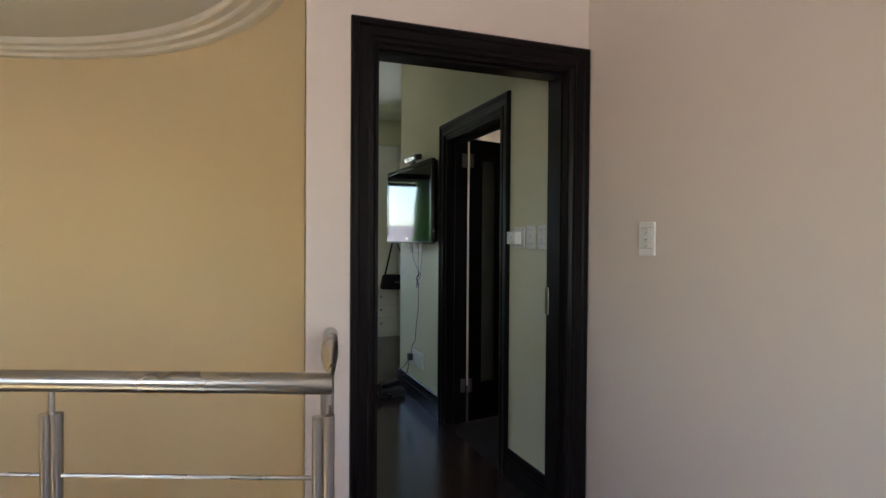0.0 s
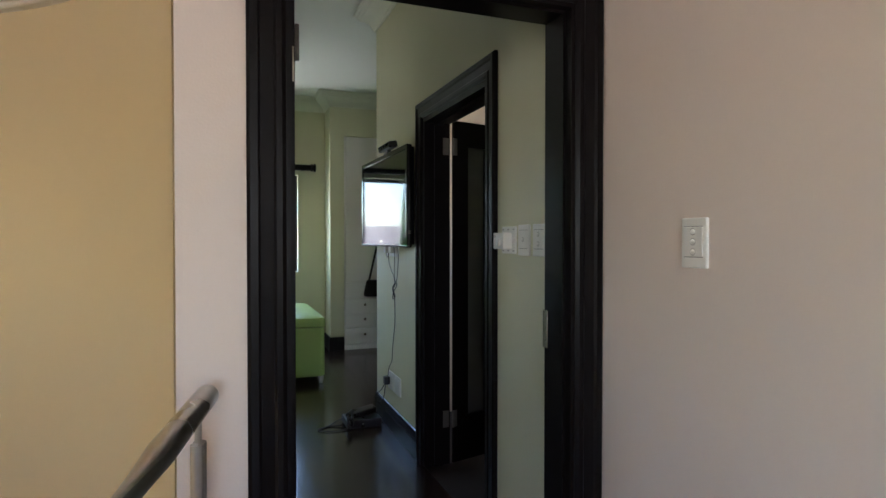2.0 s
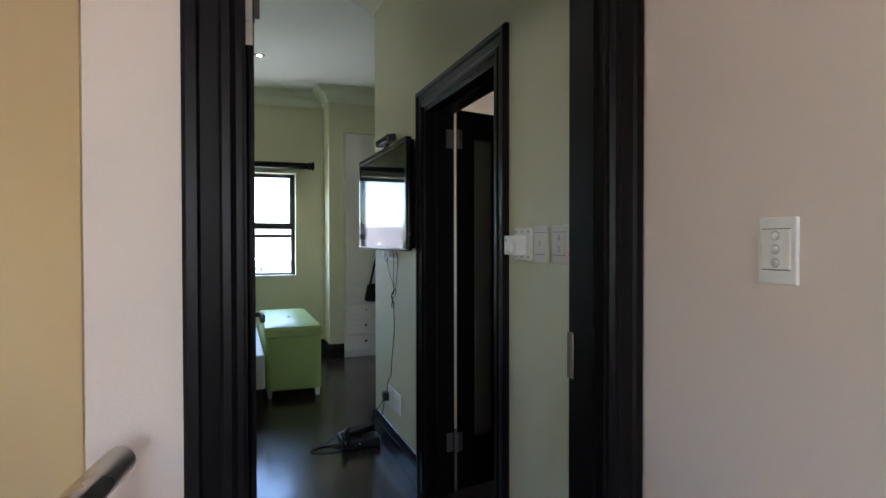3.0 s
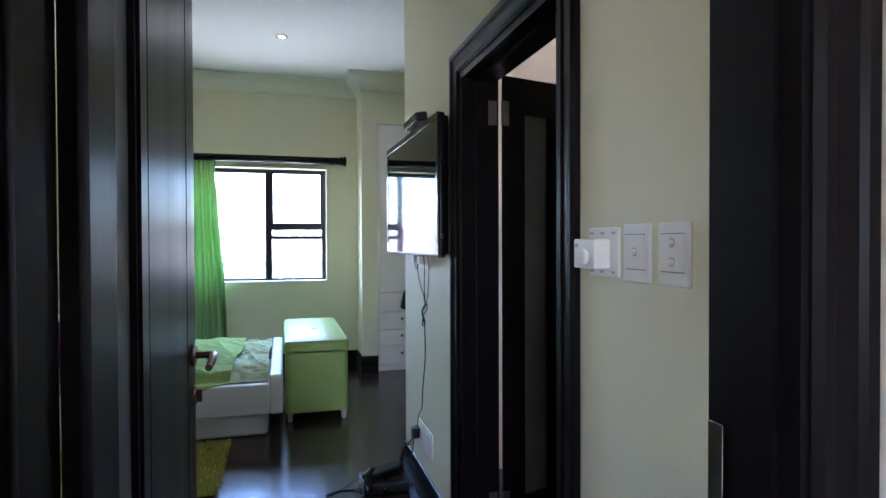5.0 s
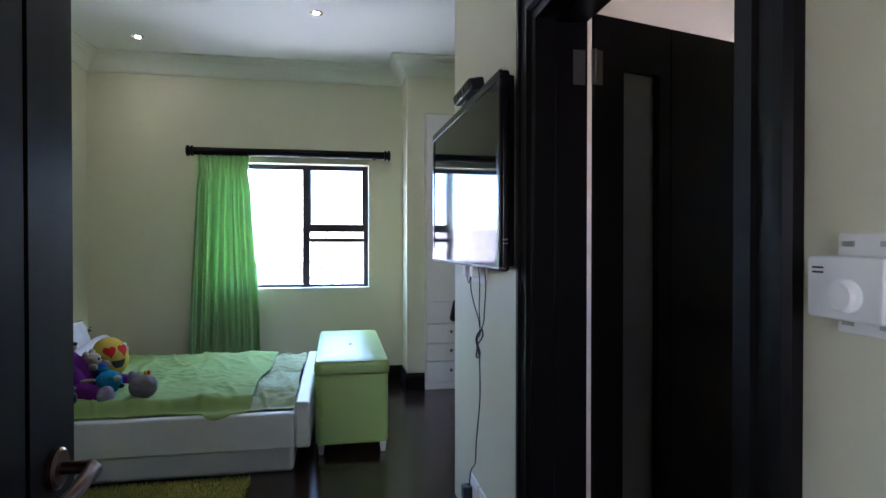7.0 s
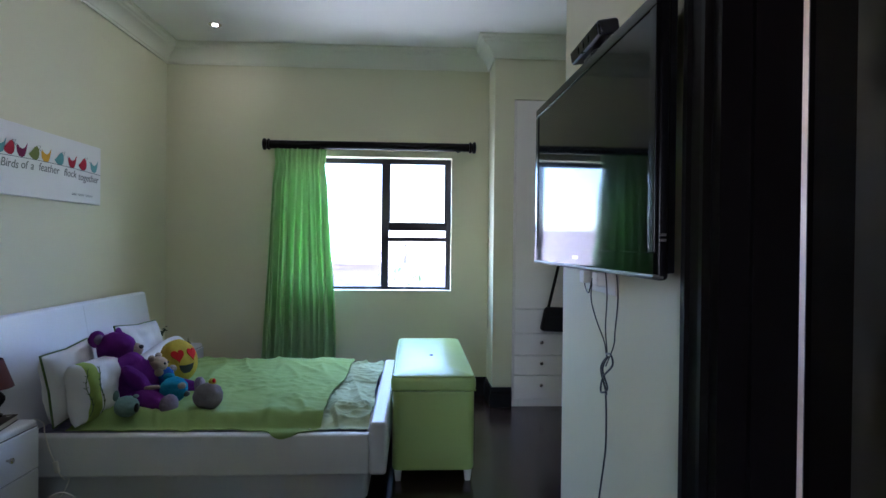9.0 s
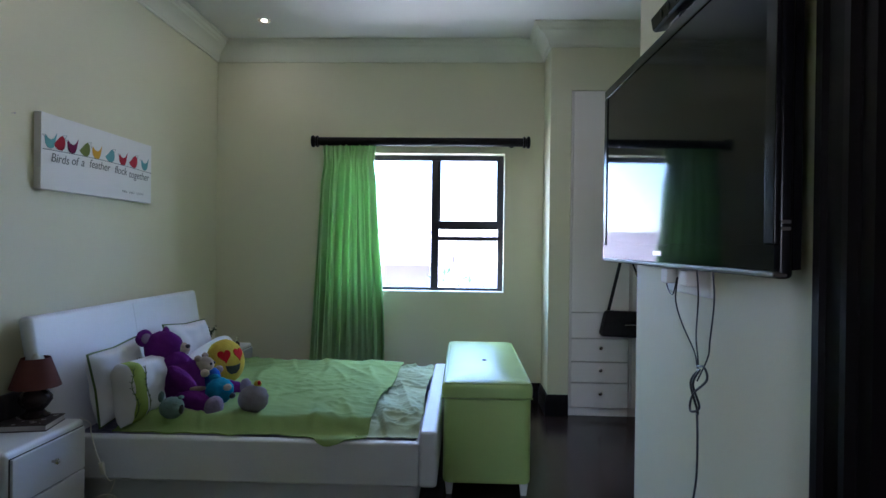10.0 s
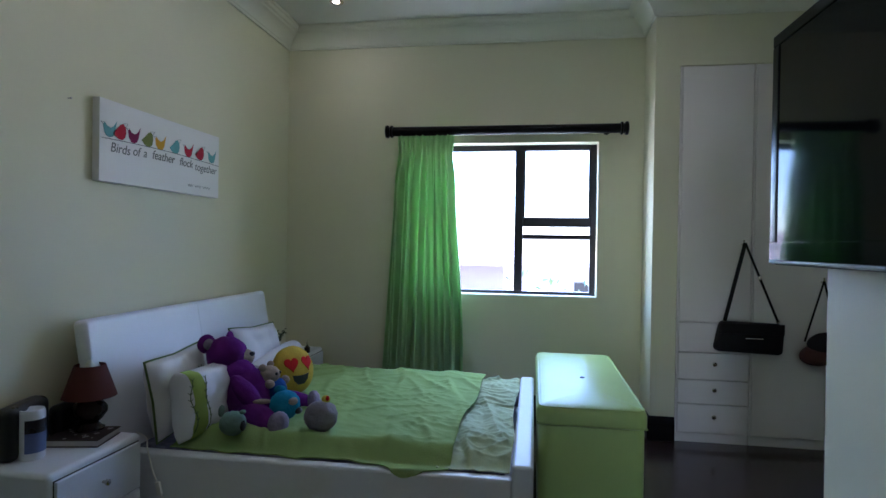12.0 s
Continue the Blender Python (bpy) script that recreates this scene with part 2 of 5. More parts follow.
wall("wall_stairwell_east", "x", 0.30, 0.40, 1.05, YD, -2.9, -0.25, PAINT_YELLOW, label="yellow painted stairwell wall")
CX, CY, CR = -1.628, 1.984, 1.76
A0, A1 = -math.asin((CY - YD - 0.003) / CR), math.acos((-3.12 - CX) / CR)
bm = bmesh.new()
ring_in = [(CX + CR * math.cos(a), CY + CR * math.sin(a)) for a in np.linspace(A0, A1, 61)]
ring_out = [(CX + (CR + 0.05) * math.cos(a), CY + (CR + 0.05) * math.sin(a)) for a in np.linspace(A0 + 0.085, A1, 61)]
cols = [[bm.verts.new((x, y, z)) for z in (-2.9, 2.6)] + [bm.verts.new((p, q, z)) for z in (2.6, -2.9)] for (x, y), (p, q) in zip(ring_in, ring_out)]
for a, b in zip(cols, cols[1:]):
    for k in range(4):
        bm.faces.new((a[k], a[(k + 1) % 4], b[(k + 1) % 4], b[k]))
bm.faces.new(cols[0]), bm.faces.new(cols[-1][::-1])
tagged(part("wall_stairwell_curved", bm, PAINT_YELLOW), "yellow painted curved stairwell wall", "wall", "", "structure")
arc = [(CX + CR * math.cos(a), CY + CR * math.sin(a), 2.33) for a in np.linspace(A0 + 0.03, A1, 73)]
bm = bmesh.new()
sweep(bm, [(0, 0), (0.040, 0), (0.048, 0.006), (0.050, 0.018), (0.056, 0.020), (0.098, 0.018), (0.106, 0.024), (0.108, 0.036), (0.114, 0.038), (0.150, 0.036), (0.158, 0.042), (0.160, 0.069), (0, 0.069)], arc)
tagged(part("trim_stairwell_ring", bm, PLASTER_WARM, sharp=0.5), "stepped round plaster moulding on the ceiling", "moulding", "", "structure")
slab("ceiling_landing", [(-3.12, -3.2), (XR, -3.2), (XR, YD)] + ring_in, LTOP, LTOP + 0.15, PAINT_CEIL, "plain painted landing ceiling", "ceiling")
slab("floor_landing", [(-3.12, -3.2), (XR, -3.2), (XR, 2.03), (0.41, 2.03), (0.41, YD), (0.23, YD), (0.102, 1.085), (-0.62, 1.37), (-0.62, 0.6), (-3.12, 0.6)], -0.25, -0.003, FLOOR_WOOD, "dark polished wooden landing floor", "floor")
slab("floor_below", [(-3.4, 0.9), (1.6, 0.9), (1.6, 3.95), (-3.4, 3.95)], -3.0, -2.9, FLOOR_WOOD, "dark floor below the stairwell", "floor")
# bedroom
D2A, D2B = 2.697, 3.580
wall("wall_bedroom_east", "x", XR, 1.48, 1.955, 4.70, -0.25, 3.2, PAINT_CREAM, [(D2A, D2B, -0.25, 2.040)], "cream painted bedroom wall")
wall("wall_north", "y", YN, 7.86, XL - 0.2, 1.41, -0.25, 3.2, PAINT_CREAM, [(-0.38, 1.078, 0.932, 2.135)], "cream painted wall round the window")
wall("wall_west", "x", XL - 0.2, XL, 3.80, YN, -0.25, 3.2, PAINT_CREAM, label="cream painted bedroom wall")
bm = bmesh.new()
shell = [(CX + r * math.cos(a), CY + r * math.sin(a)) for r in (1.815, 1.88) for a in np.linspace(0.026, math.acos((XL - CX) / 1.88), 33)]
cols = [[bm.verts.new((*shell[k], z)) for z in (-0.25, 3.2)] + [bm.verts.new((*shell[33 + k], z)) for z in (3.2, -0.25)] for k in range(33)]
for a, b in zip(cols, cols[1:]):
    for k in range(4):
        bm.faces.new((a[k], a[(k + 1) % 4], b[(k + 1) % 4], b[k]))
bm.faces.new(cols[0]), bm.faces.new(cols[-1][::-1])
tagged(part("wall_bedroom_curved", bm, PAINT_CREAM), "cream painted curved wall behind the open door", "wall", "", "structure")
CURVE = shell[33:]
wall("wall_pier", "x", 1.41, 1.575, 7.28, 8.0, -0.25, 3.2, PAINT_CREAM, label="cream painted pier beside the wardrobe")
wall("wall_bulkhead", "y", 7.28, 7.40, 1.575, 3.3, 2.582, 3.2, PAINT_CREAM, label="cream painted bulkhead over the wardrobe")
wall("wall_wardrobe_back", "y", 7.90, 8.0, 1.575, 3.45, -0.25, 3.2, PAINT_CREAM)
# the opening is an invented bathroom window, never in view
wall("wall_dressing_east", "x", 3.30, 3.45, 1.9, 7.90, -0.25, 3.2, PAINT_CREAM, [(3.95, 4.38, 1.35, 2.05)])
wall("wall_dressing_south", "y", 4.55, 4.70, 1.48, 3.30, -0.25, 3.2, PAINT_CREAM)
wall("wall_bathroom_south", "y", 1.8, 1.9, 1.55, 3.45, -0.25, 3.2, WALL_TILE, label="dark brown tiled bathroom wall")
wall("wall_bathroom_north", "y", 4.53, 4.546, 1.482, 3.298, -0.004, 3.08, PAINT_BEIGE, label="beige painted bathroom wall")
slab("floor_bedroom", [CURVE[-1]] + CURVE[-3:0:-2] + [(0.24, 2.032), (XR, 2.032), (XR, 4.70), (3.3, 4.70), (3.3, 7.9), (1.575, 7.9), (1.575, 7.28), (1.41, 7.28), (1.41, YN), (XL, YN)], -0.25, 0.0, FLOOR_WOOD, "dark polished wooden bedroom floor", "floor")
slab("floor_bathroom", [(XR, 1.9), (3.3, 1.9), (3.3, 4.55), (XR, 4.55)], -0.25, -0.004, TILE, "dark polished bathroom floor", "floor")
slab("ceiling_bedroom", [(-1.64, 1.79), (3.45, 1.79), (3.45, 8.0), (-1.64, 8.0)], TOP, TOP + 0.15, PAINT_CEIL, "white painted bedroom ceiling", "ceiling")
# unseen slab added above the ceilings to keep daylight from leaking in
slab("roof", [(-3.6, -3.6), (3.6, -3.6), (3.6, 8.3), (-3.6, 8.3)], 3.35, 3.5, PAINT_CEIL, "unseen flat slab added to keep daylight out", "roof")
# cornice round the bedroom
COR = [(0, -0.160), (0.014, -0.160), (0.018, -0.146), (0.026, -0.140), (0.034, -0.118), (0.052, -0.092), (0.078, -0.070), (0.104, -0.058), (0.110, -0.046), (0.124, -0.038), (0.132, -0.020), (0.146, -0.014), (0.150, 0), (0, 0)]
bm = bmesh.new()
room = [(XL, YN), CURVE[-1]] + CURVE[-3:0:-2] + [(0.24, 2.03), (XR, 2.03), (XR, 4.70), (3.3, 4.70), (3.3, 7.28), (1.41, 7.28), (1.41, YN)]
sweep(bm, COR, [(x, y, TOP) for x, y in room], closed=True)
tagged(part("trim_cornice", bm, PLASTER, sharp=0.35), "white plaster cornice under the ceiling", "cornice", "", "structure")
# skirting
SK = [(0.0, 0.0), (0.020, 0.0), (0.020, 0.105), (0.016, 0.112), (0.016, 0.128), (0.011, 0.14), (0.008, 0.158), (0.0, 0.163)]


def skirting(path):
    bm = bmesh.new()
    sweep(bm, SK, [(x, y, 0.001) for x, y in path])
    tagged(part("baseboard", bm, WOOD_DARK, sharp=0.35), "dark stained wooden skirting board", "skirting", "", "structure")


skirting([(XR, 2.15), (XR, 2.604)])
skirting([(XR, 3.675), (XR, 4.70), (3.3, 4.70), (3.3, 7.28)])
skirting([(1.574, 7.28), (1.41, 7.28), (1.41, YN), (XL, YN), CURVE[-1]] + CURVE[-3:8:-2])


# ---- door frames and doors ----
def door_frame(name, label, width, height, depth, both=True, lt=0.028):
    """Lining and moulded casing; x across the opening from its middle, y through the wall from the front face."""
    t = thing(name, (0, 0, 0), label, "door frame")
    t["kind"] = "structure"
    h = width / 2
    c = [(0, 0), (0.094, 0), (0.094, 0.016), (0.086, 0.024), (0.068, 0.024), (0.062, 0.016), (0.03, 0.013), (0.024, 0.018), (0.010, 0.018), (0, 0.008)]
    for face, sgn in ((0.0, -1), (depth, 1)) if both else ((0.0, -1),):
        bm = bmesh.new()
        pts = [((-h, 0), (-1, 0)), ((-h, height), (-1, 1)), ((h, height), (1, 1)), ((h, 0), (1, 0))]
        rings = [[bm.verts.new((px + ox * o, face + sgn * u, pz + oz * o)) for o, u in c] for (px, pz), (ox, oz) in pts]
        for a, b in zip(rings, rings[1:]):
            for k in range(len(c)):
                bm.faces.new((a[k], a[(k + 1) % len(c)], b[(k + 1) % len(c)], b[k]))
        bm.faces.new(rings[0]), bm.faces.new(rings[-1][::-1])
        part("casing", bm, WOOD_DARK, t, sharp=0.3)
    for lo, hi in (((-h, -0.004, 0), (-h + lt, depth + 0.004, height)), ((h - lt, -0.004, 0), (h, depth + 0.004, height)), ((-h + lt, -0.004, height - lt), (h - lt, depth + 0.004, height))):
        part("lining", bxs((lo, hi)), WOOD_DARK, t)
    return t


def stops(t, width, height, y0, y1, lt=0.028, st=0.013):
    h, top = width / 2 - lt, height - lt
    for lo, hi in (((-h, y0, 0), (-h + st, y1, top)), ((h - st, y0, 0), (h, y1, top)), ((-h + st, y0, top - st), (h - st, y1, top))):
        part("stop", bxs((lo, hi)), WOOD_DARK, t)


f1 = door_frame("door_frame_1", "dark stained wooden door frame to the bedroom", 0.846, 2.042, 0.145, lt=0.012)
stops(f1, 0.846, 2.042, 0.03, 0.10, 0.012, 0.008)
f1.matrix_world = pose(0.811, YD, 0)
f2 = door_frame("door_frame_2", "dark stained wooden door frame to the bathroom", 0.887, 2.042, 0.15)
stops(f2, 0.887, 2.042, 0.055, 0.105)
f2.matrix_world = pose(XR, 3.1385, 0, 0, 0, -90)


def door_leaf(name, label, width, height, strip):
    """A flush leaf with a tall glass strip and grooves; x from the hinge, y its thickness, z up."""
    t = thing(name, (0, 0, 0), label, "door")
    t["kind"] = "structure"
    a, b = strip
    zb, zt = 0.28, 1.885
    bm = bxs(((a, 0, 0.008), (b, 0.04, zb)), ((a, 0, zt), (b, 0.04, height)), ((b, 0, 0.008), (b + 0.045, 0.04, height)),
             ((b + 0.045, 0.004, 0.008), (b + 0.051, 0.036, height)),
             ((b + 0.051, 0, 0.008), (width - 0.125, 0.04, height)), ((width - 0.125, 0.005, 0.008), (width - 0.115, 0.035, height)), ((width - 0.115, 0, 0.008), (width, 0.04, height)))
    # hinge stile, its hanging edge cut back at a slant so that the leaf clears the lining
    cut = [(0, 0), (a, 0), (a, 0.04), (0.030, 0.04), (0, 0.012)]
    lo, hi = ([bm.verts.new((x, y, z)) for x, y in cut] for z in (0.008, height))
    bm.faces.new(lo[::-1]), bm.faces.new(hi)
    for i in range(5):
        bm.faces.new((lo[i], lo[(i + 1) % 5], hi[(i + 1) % 5], hi[i]))
    part("leaf", bm, WOOD_DARK, t)
    part("glass_strip", bxs(((a, 0.016, zb), (b, 0.024, zt))), FROST, t, "pale frosted glass strip")
    for x in (a, b - 0.008):
        part("glazing_bead", bxs(((x, 0.006, zb), (x + 0.008, 0.016, zt))), WOOD_DARK, t)
        part("glazing_bead", bxs(((x, 0.024, zb), (x + 0.008, 0.034, zt))), WOOD_DARK, t)
    for sgn, y in ((-1, 0.0), (1, 0.04)):
        x = width - 0.055
        bm = lathe(bmesh.new(), [(0.026, 0), (0.026, 0.006 * sgn), (0.022, 0.009 * sgn)], (x, y, 1.09), 20, axis="y")
        rose = part("handle_rose", bm, COPPER, t, "round worn bronze rose")
        bm = tube(bmesh.new(), [(x, y, 1.09), (x, y + sgn * 0.025, 1.09), (x, y + sgn * 0.042, 1.09), (x - 0.012, y + sgn * 0.049, 1.09), (x - 0.06, y + sgn * 0.051, 1.088), (x - 0.115, y + sgn * 0.049, 1.082)], [0.008, 0.008, 0.009, 0.010, 0.009, 0.0075], 12)
        part("lever", bm, COPPER, rose, "worn bronze lever handle")
        bm = lathe(bmesh.new(), [(0.024, 0), (0.024, 0.006 * sgn), (0.020, 0.009 * sgn)], (x, y, 0.995), 20, axis="y")
        box(bm, (x - 0.004, min(y, y + sgn * 0.022), 0.980), (x + 0.004, max(y, y + sgn * 0.022), 1.010), 0.002, 1)
        part("lock_rose", bm, COPPER, t, "round worn bronze lock rose")
    for z in (0.22, 1.83):
        bm = bxs(((-0.012, -0.003, z), (0.028, -0.0005, z + 0.1)), r=0.001, seg=1)
        tube(bm, [(-0.004, -0.006, z), (-0.004, -0.006, z + 0.1)], 0.006, 8)
        part("hinge", bm, HINGE, t, "dull nickel butt hinge")
    return t


d1 = door_leaf("door_1", "open dark wooden door with frosted glass strip", 0.80, 2.02, (0.105, 0.245))
d1.matrix_world = pose(0.428, 2.045, 0, 0, 0, 90.5)
d2 = door_leaf("door_2", "open dark wooden bathroom door with frosted glass strip", 0.81, 2.035, (0.106, 0.248))
d2.matrix_world = pose(1.502, 3.545, 0, 0, 0, 14)

# ---- window ----
win = thing("window_1", (0, 7.775, 0), "dark framed casement window with its lower sash open", "window")
win["kind"] = "structure"
W0, W1, Z0, Z1, WM = -0.38, 1.078, 0.932, 2.135, 0.476
for lo, hi in (((W0, 0, Z0), (W0 + 0.045, 0.05, Z1)), ((W1 - 0.045, 0, Z0), (W1, 0.05, Z1)), ((W0 + 0.045, 0, Z0), (W1 - 0.045, 0.05, Z0 + 0.035)), ((W0 + 0.045, 0, Z1 - 0.045), (W1 - 0.045, 0.05, Z1)),
               ((WM - 0.034, -0.004, Z0 + 0.035), (WM + 0.034, 0.05, Z1 - 0.045)), ((WM + 0.034, -0.004, 1.482), (W1 - 0.045, 0.05, 1.558))):
    part("frame_bar", bxs((lo, hi), r=0.004, seg=1), FRAME_BROWN, win)
part("transom", bxs(((WM + 0.034, -0.002, 1.385), (W1 - 0.045, 0.05, 1.42)), r=0.003, seg=1), FRAME_BROWN, win)
for lo, hi in (((W0 + 0.045, Z0 + 0.035), (WM - 0.034, Z1 - 0.045)), ((WM + 0.034, 1.558), (W1 - 0.045, Z1 - 0.045)), ((WM + 0.034, 1.42), (W1 - 0.045, 1.482))):
    p = part("pane", bxs(((lo[0], 0.022, lo[1]), (hi[0], 0.026, hi[1]))), GLASS, win)
    p.visible_shadow = False
for x in (WM + 0.034, W1 - 0.060):
    part("sash_bead", bxs(((x, 0.0, 1.558), (x + 0.015, 0.02, Z1 - 0.045)), r=0.003, seg=1), FRAME_BROWN, win)
# the lower sash, hung at its top and pushed out
sash = new("sash")
sash.parent = win
sash.matrix_parent_inverse = Matrix.Identity(4)
sash.matrix_basis = pose(0, 0.03, 1.385, 52)
SA, SB, SH = WM + 0.036, W1 - 0.047, 0.415
for lo, hi in (((SA, 0, -SH), (SA + 0.03, 0.03, 0)), ((SB - 0.03, 0, -SH), (SB, 0.03, 0)), ((SA + 0.03, 0, -SH), (SB - 0.03, 0.03, -SH + 0.03)), ((SA + 0.03, 0, -0.03), (SB - 0.03, 0.03, 0))):
    part("sash_bar", bxs((lo, hi), r=0.003, seg=1), PLASTER, sash)
part("sash_pane", bxs(((SA + 0.03, 0.013, -SH + 0.03), (SB - 0.03, 0.017, -0.03))), GLASS, sash).visible_shadow = False
part("window_sill", bxs(((W0, -0.113, Z0 - 0.001), (W1, 0.0, Z0 + 0.010)), r=0.003, seg=1), PLASTER, win, "white painted sill")

# ---- curtain rod and curtain ----
rod = thing("curtain_rod", (0.353, 7.555, 2.215), "thick dark wooden curtain pole with ring finials", "curtain rod")
bm = tube(bmesh.new(), [(-0.87, 0, 0), (0.87, 0, 0)], 0.036, 20)
part("pole", bm, WOOD_DARK, rod)
for s in (-1, 1):
    bm = lathe(bmesh.new(), [(0.034, 0.868 * s), (0.046, 0.87 * s), (0.05, 0.878 * s), (0.046, 0.886 * s), (0.038, 0.89 * s), (0.036, 0.898 * s), (0.048, 0.904 * s), (0.052, 0.914 * s), (0.048, 0.924 * s), (0.03, 0.93 * s)], (0, 0, 0), 24, axis="x")
    part("finial", bm, WOOD_DARK, rod)
    bm = tube(bmesh.new(), [(0.78 * s, 0.0, 0), (0.78 * s, 0.103, 0)], 0.014, 12)
    lathe(bm, [(0.03, 0.092), (0.03, 0.104)], (0.78 * s, 0, 0), 16, axis="y")
    part("bracket", bm, WOOD_DARK, rod)

cur = thing("curtain", (-0.24, 7.565, 0.02), "bright green pleated curtain drawn to one side", "curtain")
bm = bmesh.new()
NU, NV, grid = 220, 46, []
random.seed(4)
ph = [random.uniform(0, 6.28) for _ in range(8)]
for j in range(NV + 1):
    v = j / NV
    z = 0.0 + 2.165 * v
    row = []
    wide = 0.245 + 0.055 * (1 - v) ** 0.8 - 0.02 * math.exp(-((v - 0.93) / 0.05) ** 2)
    for i in range(NU + 1):
        u = i / NU * 2 - 1
        depth = 0.010 + 0.030 * min(1, (1 - v) * 5)
        y = depth * (math.sin(u * 27 + ph[0] + 0.8 * math.sin(2.2 * v + ph[1])) + 0.45 * math.sin(u * 47 + ph[2] + 1.2 * v) + 0.5 * math.sin(u * 15 + ph[3] - 2.6 * v + 1.5 * u * v) + 0.25 * math.sin(u * 63 + ph[5] + 3 * v))
        if v > 0.94:
            y += 0.014 * math.sin(u * 62 + 0.6 * math.sin(9 * u))
        x = u * wide + 0.008 * math.sin(u * 27 + ph[4] + 1.5 * v) - 0.045 * (1 - v) ** 1.5 * (1 if u < 0 else 0.4) + 0.03 * max(0, u) * math.sin(5 * v + 0.4)
        row.append(bm.verts.new((x, y, z + 0.006 * math.sin(u * 27 + ph[0]) * (1 if j == 0 else 0))))
    grid.append(row)
for a, b in zip(grid, grid[1:]):
    for i in range(NU):
        bm.faces.new((a[i], a[i + 1], b[i + 1], b[i]))
cloth = part("cloth", bm, CLOTH_GREEN, cur, sharp=3)
mod = cloth.modifiers.new("thick", "SOLIDIFY")
mod.thickness = 0.003

# ---- television on the wall ----
tv = thing("television", (1.262, 4.278, 1.285), "large black flat television on a wall bracket", "television", turn=1.0)
# x into the wall, y along it
TW = 0.5675
bm = bxs(((0.0, -TW, 0.0), (0.030, TW, 0.628)), r=0.010, seg=3)
part("casing", bm, TV_BLACK, tv)
bm = bmesh.new()
rings = [[bm.verts.new((x, y * k, 0.314 + z * k)) for y, z in ((-TW, -0.30), (TW, -0.30), (TW, 0.30), (-TW, 0.30))] for x, k in ((0.028, 0.995), (0.044, 0.99), (0.052, 0.95), (0.056, 0.86))]
for p, q in zip(rings, rings[1:]):
    for k in range(4):
        bm.faces.new((p[k], p[(k + 1) % 4], q[(k + 1) % 4], q[k]))
bm.faces.new(rings[0][::-1]), bm.faces.new(rings[-1])
part("back_shell", bm, TV_BLACK, tv)
part("screen", bxs(((-0.0025, -TW + 0.038, 0.062), (0.002, TW - 0.038, 0.595))), SCREEN, tv, "glossy black screen")
part("bezel_top", bxs(((-0.006, -TW, 0.597), (0.004, TW, 0.628)), r=0.003, seg=2), TV_BLACK, tv)
part("bezel_bottom", bxs(((-0.006, -TW, 0.014), (0.004, TW, 0.060))), SCREEN, tv)
for y in (-TW, TW - 0.036):
    part("bezel_side", bxs(((-0.006, y, 0.0605), (0.004, y + 0.036, 0.5965)), r=0.003, seg=2), TV_BLACK, tv)
part("lower_edge", bxs(((-0.008, -TW, 0.003), (0.02, TW, 0.0135)), r=0.004, seg=2), HINGE, tv, "silver lower edge")
part("badge", bxs(((-0.0075, -0.03, 0.032), (-0.0055, 0.03, 0.044))), CHROME, tv, "small silver badge")
for z in (0.085, 0.097):
    part("side_button", bxs(((0.006, -TW - 0.002, z), (0.022, -TW + 0.002, z + 0.006)), r=0.001, seg=1), HINGE, tv)
part("bracket", bxs(((0.055, -0.20, 0.10), (0.0645, 0.20, 0.45))), TV_BLACK, tv)

# ---- ottoman ----
def cushion_block(hx, hy, corner, profile):
    """An upholstered block with corners rounded in plan; profile of (inset, height) from the bottom up."""
    bm, rings = bmesh.new(), []
    for inset, z in profile:
        r = max(corner - inset, 0.004)
        cx, cy = hx - inset - r, hy - inset - r
        rings.append([bm.verts.new((sx * cx + r * math.cos(a), sy * cy + r * math.sin(a), z)) for sx, sy, q in ((1, 1, 0), (-1, 1, 1), (-1, -1, 2), (1, -1, 3)) for a in np.linspace(q * math.pi / 2, (q + 1) * math.pi / 2, 6)])
    n = len(rings[0])
    for p, q in zip(rings, rings[1:]):
        for k in range(n):
            bm.faces.new((p[k], p[(k + 1) % n], q[(k + 1) % n], q[k]))
    bm.faces.new(rings[0][::-1]), bm.faces.new(rings[-1])
    return bm


ott = thing("ottoman", (0.868, 6.42, 0), "lime green leatherette storage ottoman on white feet", "ottoman")
bm = cushion_block(0.235, 0.663, 0.045, [(0.014, 0.065), (0.004, 0.069), (0.0, 0.080), (0.0, 0.505), (0.006, 0.518)])
part("body", bm, LEATHER_LIME, ott)
bm = cushion_block(0.245, 0.675, 0.055, [(0.014, 0.521), (0.003, 0.526), (0.0, 0.538), (0.0, 0.575), (0.004, 0.590), (0.014, 0.602), (0.030, 0.609), (0.060, 0.615), (0.110, 0.621), (0.170, 0.625), (0.215, 0.626)])
lid = part("lid", bm, LEATHER_LIME, ott, sharp=1.0)
bm = bmesh.new()
tube(bm, [(0.238 * sx, 0.668 * sy, 0.0) for sx, sy in ((-1, -1), (1, -1), (1, 1), (-1, 1))], 0.004, 6, True)
for v in bm.verts:
    v.co.z += 0.528
part("piping", bm, LEATHER_LIME, lid)
loop = [(sx * 0.190 + 0.041 * math.cos(a), sy * 0.620 + 0.041 * math.sin(a), 0.6025) for sx, sy, q in ((1, 1, 0), (-1, 1, 1), (-1, -1, 2), (1, -1, 3)) for a in np.linspace(q * math.pi / 2, (q + 1) * math.pi / 2, 6)]
part("piping", tube(bmesh.new(), loop, 0.0045, 6, True), LEATHER_LIME, lid)
bm = lathe(bmesh.new(), [(0.014, 0), (0.014, 0.004), (0.006, 0.008)], (0, -0.14, 0.624), 14)
